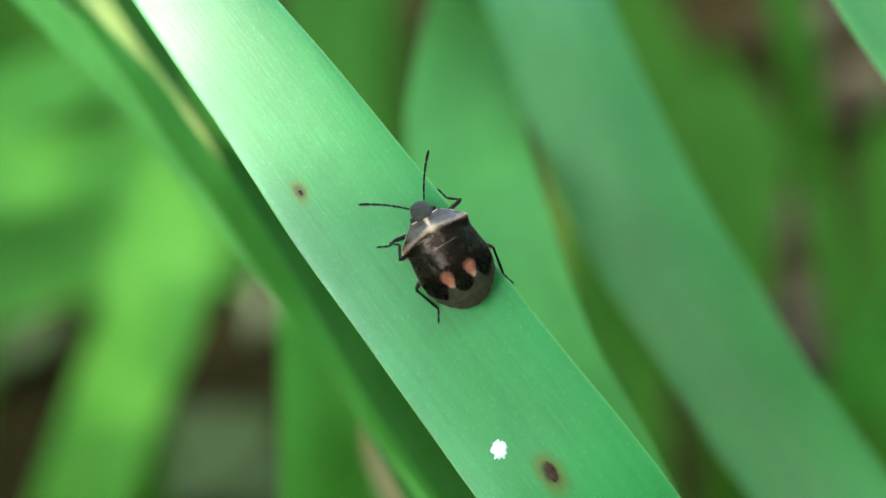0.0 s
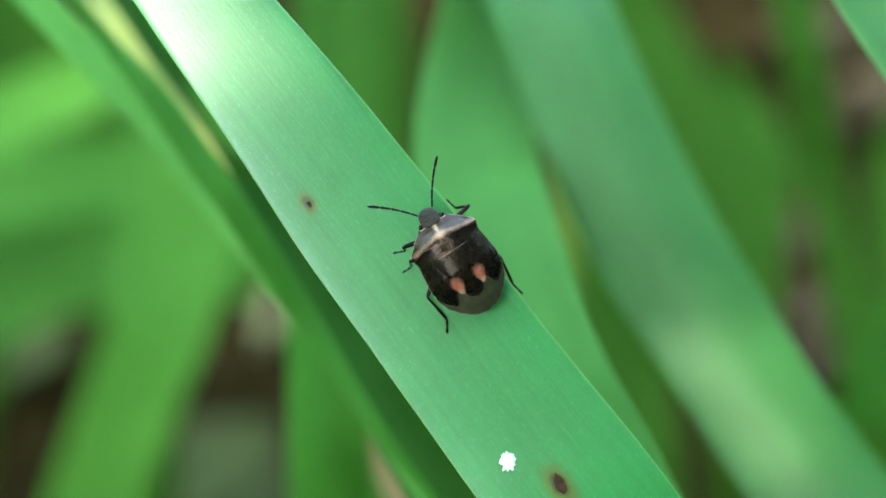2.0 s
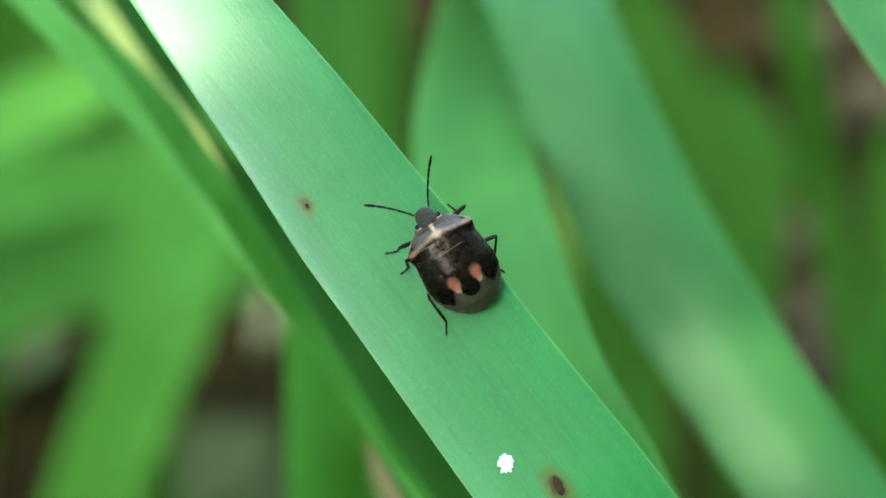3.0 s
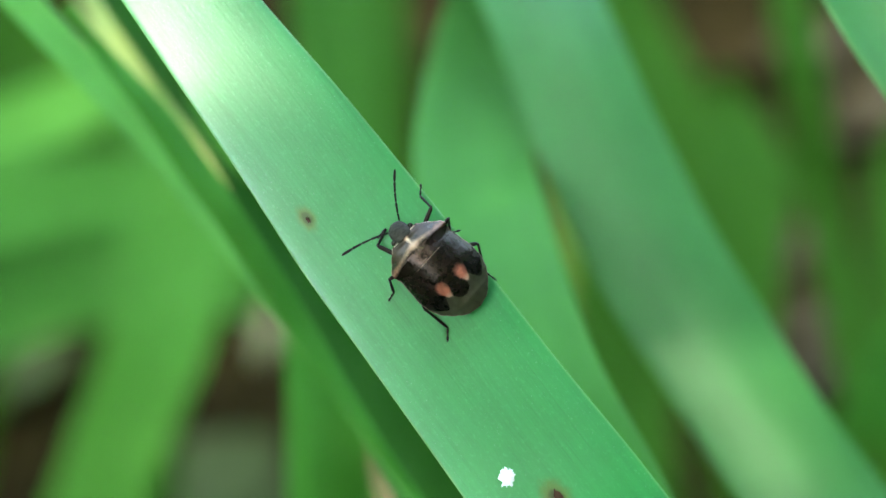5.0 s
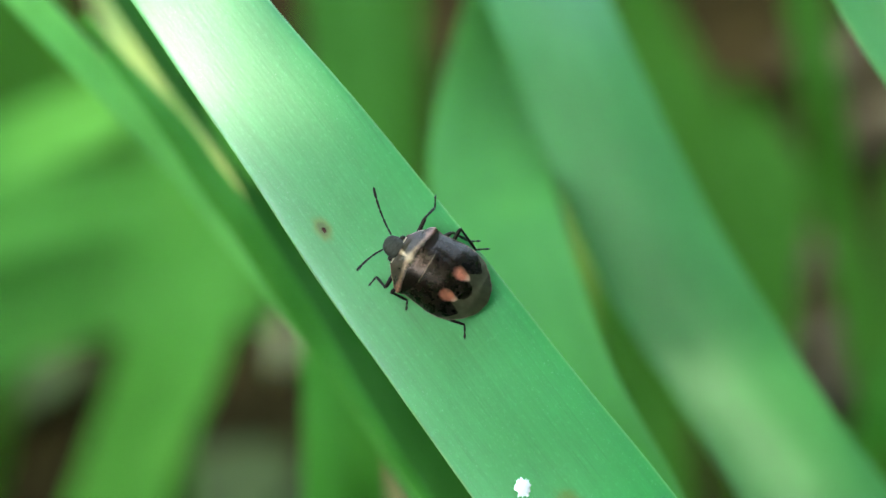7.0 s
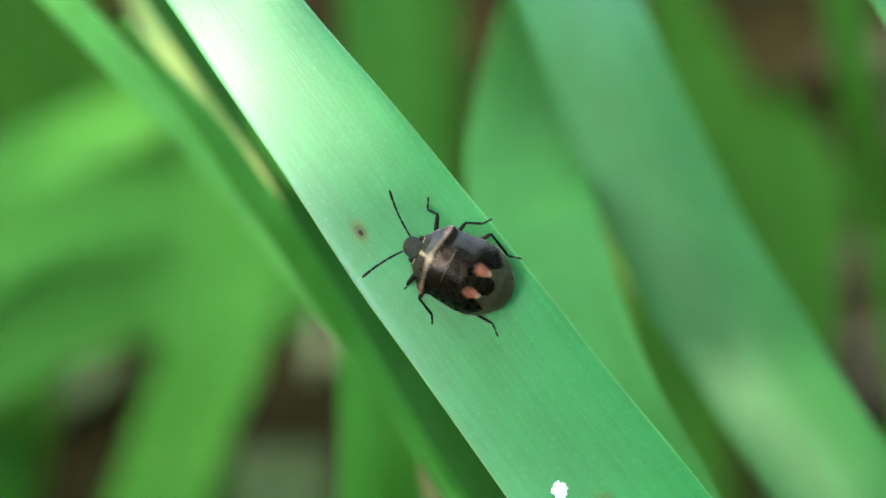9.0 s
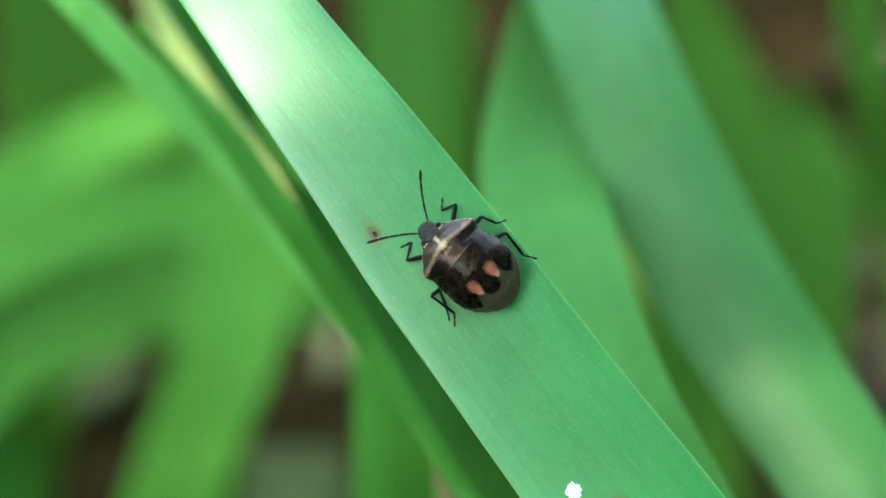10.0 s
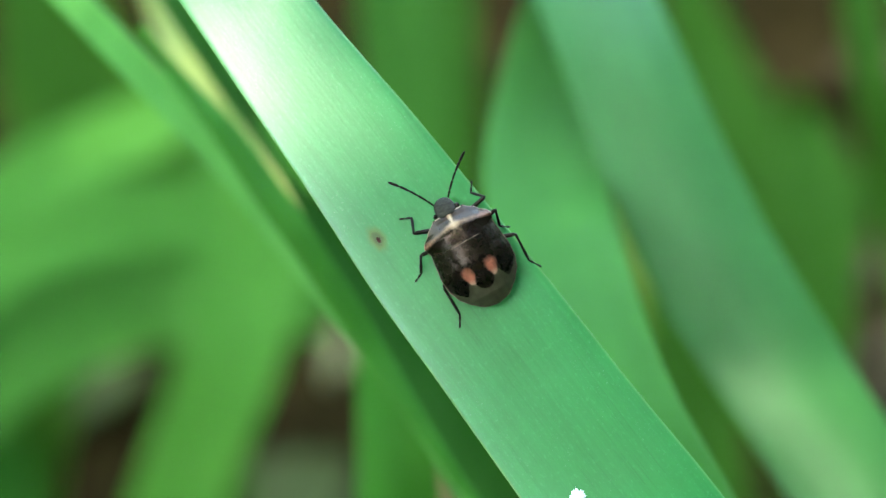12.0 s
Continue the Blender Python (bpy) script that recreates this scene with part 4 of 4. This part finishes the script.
# ======== spots and droppings on the leaf ========
def leaf_spot(x, y, h, rx, ry, turn, seed, label):
    """A sunken dead spot: a thin ragged crust on the main leaf."""
    verts, faces, n = [(0, 0, 0.00002)], [], 36
    for ring in (0.4, 0.75, 1.0):
        for k in range(n):
            t = 2 * math.pi * k / n
            r = ring * (1 + 0.35 * noise.noise(Vector((2 * math.cos(t), 2 * math.sin(t), seed))) + 0.15 * noise.noise(Vector((6 * math.cos(t), 6 * math.sin(t), seed))))
            verts.append((rx * r * math.cos(t), ry * r * math.sin(t), 0.00002 * (1 - ring) + 0.000004))
    for k in range(n):
        k2 = (k + 1) % n
        faces.append((0, 1 + k, 1 + k2))
        for q in (0, n):
            faces.append((1 + q + k, 1 + q + n + k, 1 + q + n + k2, 1 + q + k2))
    ob = mesh_object("leaf_spot", verts, faces, SPOT)
    ob.parent = main_leaf
    ob.matrix_world = LEAF @ pose(x, y, h, 0, 0, turn)
    return tagged(ob, label)


SPOT = plain_material("dead_spot", (0.026, 0.014, 0.010), (0.075, 0.045, 0.022), 2500.0, 0.8, 0.5, 0.0001, shine=0.04)
leaf_spot(-0.00858, 0.00338, 0.00022, 0.00011, 0.00019, 35, 2.0, "small brown dead spot")
leaf_spot(0.00650, -0.01350, 0.00004, 0.00036, 0.0007, 30, 5.0, "dark brown dead spot with a yellow rim")



def dropping():
    rng = random.Random(3)
    verts, faces = [(0, 0, 0.00022)], []
    n = 96
    for ring, h in ((0.35, 0.00026), (0.7, 0.00017), (1.0, 0.0)):
        for k in range(n):
            t = 2 * math.pi * k / n
            r = (0.46 + (0.26 * noise.noise(Vector((math.cos(t) * 2.2, math.sin(t) * 2.2, 4))) + 0.17 * noise.noise(Vector((math.cos(t) * 5, math.sin(t) * 5, 7))) + rng.uniform(-0.05, 0.05)) * ring) * ring
            verts.append((r * 0.00112 * math.cos(t), r * 0.00135 * math.sin(t), h + rng.uniform(0, 0.00007) * (ring < 1)))
    for k in range(n):
        k2 = (k + 1) % n
        faces.append((0, 1 + k, 1 + k2))
        for q in (0, n):
            faces.append((1 + q + k, 1 + q + n + k, 1 + q + n + k2, 1 + q + k2))
    # flecks spattered round it
    for _ in range(10):
        t, d, q = rng.uniform(0, 6.3), rng.uniform(0.00045, 0.0008), rng.uniform(0.00002, 0.00005)
        c, m = (d * math.cos(t), d * 1.2 * math.sin(t)), len(verts)
        verts.append((c[0], c[1], 0.00009))
        verts += [(c[0] + q * rng.uniform(0.7, 1.3) * math.cos(k * 1.05), c[1] + q * rng.uniform(0.7, 1.3) * math.sin(k * 1.05), 0.00003) for k in range(6)]
        faces += [(m, m + 1 + k, m + 1 + (k + 1) % 6) for k in range(6)]
    white = plain_material("white_crust", (0.82, 0.84, 0.88), (0.9, 0.9, 0.92), 3000.0, 0.55, 0.2, 0.0001)
    ob = mesh_object("dropping", verts, faces, white)
    ob.matrix_world = LEAF @ pose(0.00341, -0.01214, 0.0)
    return tagged(ob, "dried white ragged bird dropping on the leaf", "dropping")


dropping()

# ======== what moves ========
# seconds, millimetres along and up the leaf's plane, heading and lean in degrees
BUG = [(0, -0.478, 0.889, 31.7, 0), (0.5, -0.417, 1.013, 31.1, 0), (1, -0.435, 1.085, 32.1, 0), (1.5, -0.461, 1.129, 33.1, 0), (2, -0.463, 1.193, 33, 0), (2.5, -0.523, 1.28, 33.7, 0), (3, -0.557, 1.337, 33.1, 0), (5, -1.864, 1.561, 47.5, -1), (5.5, -1.993, 1.635, 48.6, -2), (6, -2.086, 1.679, 49.1, -3), (6.5, -2.401, 1.655, 53.9, -4), (7, -2.937, 1.621, 58.7, -5), (9, -3.861, 1.908, 63.3, -9), (9.5, -3.887, 2.279, 56.9, -7), (10, -4.005, 2.542, 50.9, -5), (10.5, -4.03, 2.856, 47.6, -3.8), (11, -3.973, 3.234, 43.2, -2.5), (11.5, -3.851, 3.621, 33.9, -1.2), (12, -3.759, 3.878, 29.8, 0)]
# tips of the feelers and of the six feet: seconds, millimetres
TIPS, FEET = {}, {}
TIPS['L'] = [(0, -5.09, 2.63), (0.5, -5.16, 2.77), (1, -5.28, 3.04), (1.5, -5.25, 3.32), (2, -5.13, 3.21), (2.5, -5.33, 3.28), (3, -5.28, 3.43), (3.2, -4.94, 3.67), (4.8, -6.43, 1.79), (5, -6.53, 1.18), (5.5, -6.73, 1.28), (6, -6.82, 1.18), (6.5, -6.43, -0.05), (7, -6.22, 1.11), (7.2, -6.41, 1.21), (8.8, -7.67, 0.85), (9, -8.27, 0.8), (9.5, -8.92, 2.02), (10, -9.06, 2.79), (10.2, -8.88, 3.28), (10.5, -8.66, 3.96), (10.8, -8.78, 4.18), (11, -8.75, 4.75), (11.2, -7.48, 5.64), (11.5, -7.64, 6.08), (11.8, -7.78, 6.36), (12, -7.91, 6.77)]
TIPS['R'] = [(0, -0.85, 5.88), (0.5, -1.13, 6.05), (1, -0.77, 6.08), (1.5, -1.04, 6.22), (2, -0.85, 6.25), (2.5, -1.44, 6.15), (3, -1.08, 6.37), (3.2, -1.66, 6.03), (4.8, -2.97, 6.54), (5, -3.32, 6.61), (5.5, -3.83, 6.44), (6, -3.84, 6.68), (6.5, -5.06, 5.25), (7, -5.5, 5.96), (7.2, -5.62, 6.07), (8.8, -6.78, 5.88), (9, -6.73, 6.07), (9.5, -6.12, 6.84), (10, -5.74, 7.37), (10.2, -5.32, 7.41), (10.5, -5.18, 7.62), (10.8, -4.78, 7.87), (11, -4.51, 8.03), (11.2, -3.55, 7.93), (11.5, -3.06, 8.24), (11.8, -3.3, 8.44), (12, -3.3, 8.58)]
FEET['FL'] = [(0, -3.96, 0.1), (0.5, -3.42, 0.24), (1, -3.5, 0.17), (1.5, -3.37, 0.24), (2, -3.49, 0.44), (2.5, -3.79, 0.1), (3, -3.84, 0.53), (3.2, -3.91, 0.67), (4.8, -4.27, 2.27), (5, -4.37, 2.31), (5.5, -4.31, 2.31), (6, -4.36, 2.2), (6.5, -4.68, 1.97), (7, -5.88, 0.02), (7.2, -5.96, -0.09), (8.8, -5.83, 0.1), (9, -5.88, 0.05), (9.5, -6.12, 0.55), (10, -7.01, 2.58), (10.2, -6.93, 2.39), (10.5, -7.06, 2.46), (10.8, -6.97, 2.5), (11, -6.97, 2.6), (11.2, -6.9, 2.67), (11.5, -6.78, 2.7), (11.8, -6.65, 3.18), (12, -7.3, 4.65)]
FEET['FR'] = [(0, -0.27, 3.59), (0.5, -0.34, 3.66), (1, -0.26, 3.66), (1.5, -0.32, 3.66), (2, -0.27, 3.66), (2.5, -0.21, 3.59), (3, -0.09, 3.5), (3.2, -0.09, 3.4), (4.8, -1.54, 5.31), (5, -1.78, 5.52), (5.5, -1.85, 5.38), (6, -1.86, 5.42), (6.5, -1.81, 5.42), (7, -1.85, 5.45), (7.2, -1.83, 5.49), (8.8, -4.53, 5.5), (9, -4.51, 5.52), (9.5, -4.48, 5.57), (10, -4.51, 5.52), (10.2, -4.4, 5.57), (10.5, -4.49, 5.61), (10.8, -4.27, 5.92), (11, -3.66, 7.18), (11.2, -2.62, 7.55), (11.5, -3.02, 7.11), (11.8, -2.96, 7.11), (12, -2.96, 6.94)]
FEET['ML'] = [(0, -3.21, 0.38), (0.5, -2.84, 0.07), (1, -2.99, 0.1), (1.5, -3.5, -0.14), (2, -2.91, -0.72), (2.5, -2.91, -0.72), (3, -2.92, -0.7), (3.2, -2.89, -0.56), (4.8, -3.55, -1.56), (5, -3.73, -1.52), (5.5, -3.66, -1.56), (6, -3.61, -1.42), (6.5, -3.66, -1.52), (7, -3.62, -1.45), (7.2, -3.71, -1.45), (8.8, -4.26, -2.08), (9, -4.27, -2.14), (9.5, -4.2, -2.08), (10, -4.07, -1.93), (10.2, -4.16, -1.95), (10.5, -4.6, -1.4), (10.8, -6.19, -0.16), (11, -6.53, 0.89), (11.2, -6.35, 0.99), (11.5, -6.37, 0.89), (11.8, -6.27, 0.96), (12, -6.37, 0.85)]
FEET['MR'] = [(0, 2.6, -1.08), (3.2, 2.5, -0.6), (4.8, 0.44, 2.99), (5, 0.48, 2.72), (5.5, 0.48, 2.79), (6, 0.46, 2.75), (6.5, 0.62, 2.72), (7, 0.82, 2.72), (7.2, 0.94, 2.79), (8.8, -0.63, 4.14), (9, -0.68, 4.22), (9.5, -0.65, 4.24), (10, -0.65, 4.22), (10.2, -0.54, 4.17), (10.5, -0.6, 4.2), (10.8, -0.62, 4.04), (11, -0.58, 4.2), (11.2, -0.54, 4.27), (11.5, -0.67, 4.1), (11.8, -0.56, 4.14), (12, -0.67, 4.17)]
FEET['HL'] = [(0, -0.27, -4.41), (0.5, -0.34, -4.31), (1, -0.22, -4.31), (1.5, -0.32, -4.48), (2, -0.27, -4.34), (2.5, -0.24, -4.37), (3, -0.19, -4.39), (3.2, -0.29, -4.32), (4.8, -0.21, -3.98), (5, -0.17, -3.91), (5.5, -0.07, -3.23), (6, -0.09, -3.13), (6.5, -0.07, -3.16), (7, -0.1, -3.13), (7.2, -0.15, -3.16), (8.8, -0.12, -3.21), (9, -0.17, -3.23), (9.5, -1.23, -2.77), (10, -3.76, -2.2), (10.2, -3.65, -2.05), (10.5, -3.71, -1.88), (10.8, -3.62, -1.94), (11, -3.66, -1.85), (11.2, -3.55, -1.81), (11.5, -3.71, -1.85), (11.8, -3.54, -1.81), (12, -3.67, -1.91)]
FEET['HR'] = [(0, 4.24, -2.05), (0.5, 4.24, -1.98), (1, 4.15, -1.98), (1.5, 4.26, -2.08), (2, 4.27, -1.98), (2.5, 4.37, -0.82), (3, 3.3, -0.6), (3.2, 3.3, -0.05), (4.8, 2.67, -0.12), (5, 2.73, -0.22), (5.5, 2.7, -0.12), (6, 2.68, -0.12), (6.5, 2.84, 0.46), (7, 1.37, 2.24), (7.2, 1.08, 2.03), (8.8, 1.14, 1.81), (9, 1.09, 1.83), (9.5, 1.16, 1.85), (10, 1.16, 1.9), (10.2, 1.27, 1.88), (10.5, 1.21, 1.88), (10.8, 1.2, 1.78), (11, 1.16, 1.88), (11.2, 1.27, 1.91), (11.5, 1.18, 1.85), (11.8, 1.28, 1.85), (12, 1.21, 1.78)]


def between(rows, t):
    """The row's values at t, eased along straight steps."""
    for r, s in zip(rows, rows[1:]):
        if t <= s[0]:
            k = (t - r[0]) / (s[0] - r[0])
            return [a + (b - a) * k for a, b in zip(r[1:], s[1:])]
    return list(rows[-1][1:])


def bug_pose(t):
    x, y, h, lean = between(BUG, t)
    return LEAF @ pose(x / 1000, y / 1000, 0, 0, lean, h)


def along(a, b, up):
    """The pose of a limb from a towards b."""
    y = (b - a).normalized()
    x = y.cross(up).normalized()
    return Matrix.Translation(a * U) @ Matrix((x, y, x.cross(y))).transposed().to_4x4()


def limb(hip, fem, tib, tar, toe, tread=None):
    """Poses of thigh, shin and foot for a toe at that place, all in the bug's space."""
    flat = Vector((toe.x - hip.x, toe.y - hip.y, 0)).normalized()
    ankle = toe - (tread or flat) * (tar * 0.9) + Vector((0, 0, 3))
    d = ankle - hip
    if d.length > 0.985 * (fem + tib):
        ankle = hip + d.normalized() * 0.985 * (fem + tib)
    if d.length < 0.35 * (fem + tib):
        ankle = hip + d.normalized() * 0.35 * (fem + tib)
    d = ankle - hip
    q = (fem * fem - tib * tib + d.length_squared) / (2 * d.length)
    h = math.sqrt(max(0.0, fem * fem - q * q))
    pole = Vector((math.copysign(1.0, hip.x), 0.15, 0.3))
    axis = d.normalized()
    pole = (pole - axis * pole.dot(axis)).normalized()
    knee = hip + axis * q + pole * h
    up = Vector((0, 0, 1))
    end = ankle + (toe - ankle).normalized() * tar
    return along(hip, knee, up), along(knee, ankle, up), along(ankle, end, up)


# how far the twig's shade reaches along the strap leaf: seconds, millimetres
SWAY = [(0, 0.7), (0.3, -1.5), (0.6, 1.0), (0.9, 0.5), (1.2, -5.0), (1.5, -4.0), (2, -7.0), (2.5, -1.8), (3, -9.0), (3.6, -5.0), (4.2, -8.5), (4.8, -7.4),
        (5.2, -8.0), (5.6, -6.8), (6, -5.6), (6.4, -5.2), (6.8, -6.4), (7.2, -6.0), (7.8, -8.0), (8.3, -5.0), (8.8, -6.6), (9, -3.5), (9.2, -5.4), (9.4, -10.2),
        (9.6, -10.2), (9.8, -9.0), (10, -8.2), (10.2, -7.0), (10.5, -6.4), (10.8, -10.2), (11.2, -10.2), (11.4, -9.4), (11.6, -7.8), (11.8, -6.8), (12, -5.0)]


# three more twigs, swaying across their gaps of sun: seconds, millimetres
LOW_SPOT, FAR_SPOT, BROAD_SPOT = Vector((-0.0542, 0.1790, 0.1794)), Vector((-0.0800, 0.2220, 0.1754)), Vector((0.0232, 0.0769, 0.3047))
LOW_SWAY = [(0, 52), (0.8, 48), (1.1, 2), (2.0, -2), (2.4, 3), (2.9, 0), (6, -2), (9, 2), (12, 0)]
FAR_SWAY = [(0, 10), (0.9, 9), (1.4, -13), (3, -15), (5, -13), (7, -15), (9.5, -14), (12, -13)]
BROAD_SWAY = [(0, 4), (0.3, 6), (0.8, 11), (1.2, 44), (3, 54), (7, 50), (12, 54)]


# the broad leaf rocks a little in the wind: seconds, millimetres
ROCK = [(0, 0), (2.5, -0.1), (5, 0), (6, -0.3), (6.5, -0.7), (7, -0.5), (9, -0.9), (10, -1.0), (10.5, -0.6), (12, -0.6)]


def motions():
    walk(broad_leaf, [(t, pose(d / 1000, 0, 0)) for t, d in ROCK])
    axis = LEAF.to_3x3() @ Vector((0.602, -0.799, 0))
    edge = LEAF @ Vector((-0.00700, 0.00475, 0))
    walk(twig, [(t, Matrix.Translation(edge + axis * (d / 1000) + SUN * 0.41)) for t, d in SWAY])
    across = LEAF.to_3x3() @ Vector((0.93, 0.37, 0))
    rise = LEAF.to_3x3() @ Vector((0, 1, 0))
    for sprig, spot, way, table in ((low_twig, LOW_SPOT, across, LOW_SWAY), (far_twig, FAR_SPOT, rise, FAR_SWAY), (broad_twig, BROAD_SPOT, across, BROAD_SWAY)):
        walk(sprig, [(t, Matrix.Translation(spot + way * (d / 1000) + SUN * 0.43)) for t, d in table])
    times = sorted({r[0] for r in BUG} | {0.25 * k for k in range(49)})
    walk(bug, [(t, bug_pose(t)) for t in times])
    for root, side in antennae:
        table = TIPS["L" if side < 0 else "R"]
        rows = []
        for t in times:
            x, y = between(table, t)
            tip = bug_pose(t).inverted() @ (LEAF @ Vector((x / 1000, y / 1000, 0.0012)))
            base = Vector((side * 15, 62, 29))
            d = Vector((tip.x / U - base.x, tip.y / U - base.y, 0))
            rise = math.acos(max(0.55, min(0.985, d.length / 95)))
            aimed = base + d.normalized() * math.cos(rise) + Vector((0, 0, math.sin(rise)))
            rows.append((t, along(base, aimed, Vector((0, 0, 1)))))
        walk(root, rows)
    for key, thigh, shin, foot, hip, fem, tib, tar in legs:
        rows = [[], [], []]
        for t in times:
            x, y = between(FEET[key], t)
            toe = (bug_pose(t).inverted() @ (LEAF @ Vector((x / 1000, y / 1000, 0.00004)))) / U
            tread = None
            if key in TREAD:
                tread = (bug_pose(t).to_3x3().inverted() @ (LEAF.to_3x3() @ Vector((*between(TREAD[key], t), 0)))).normalized()
            a, b, c = limb(hip, fem, tib, tar, toe, tread)
            for row, m in zip(rows, (a, a.inverted() @ b, a.inverted() @ c)):
                row.append((t, m))
        for ob, row in zip((thigh, shin, foot), rows):
            walk(ob, row)


motions()
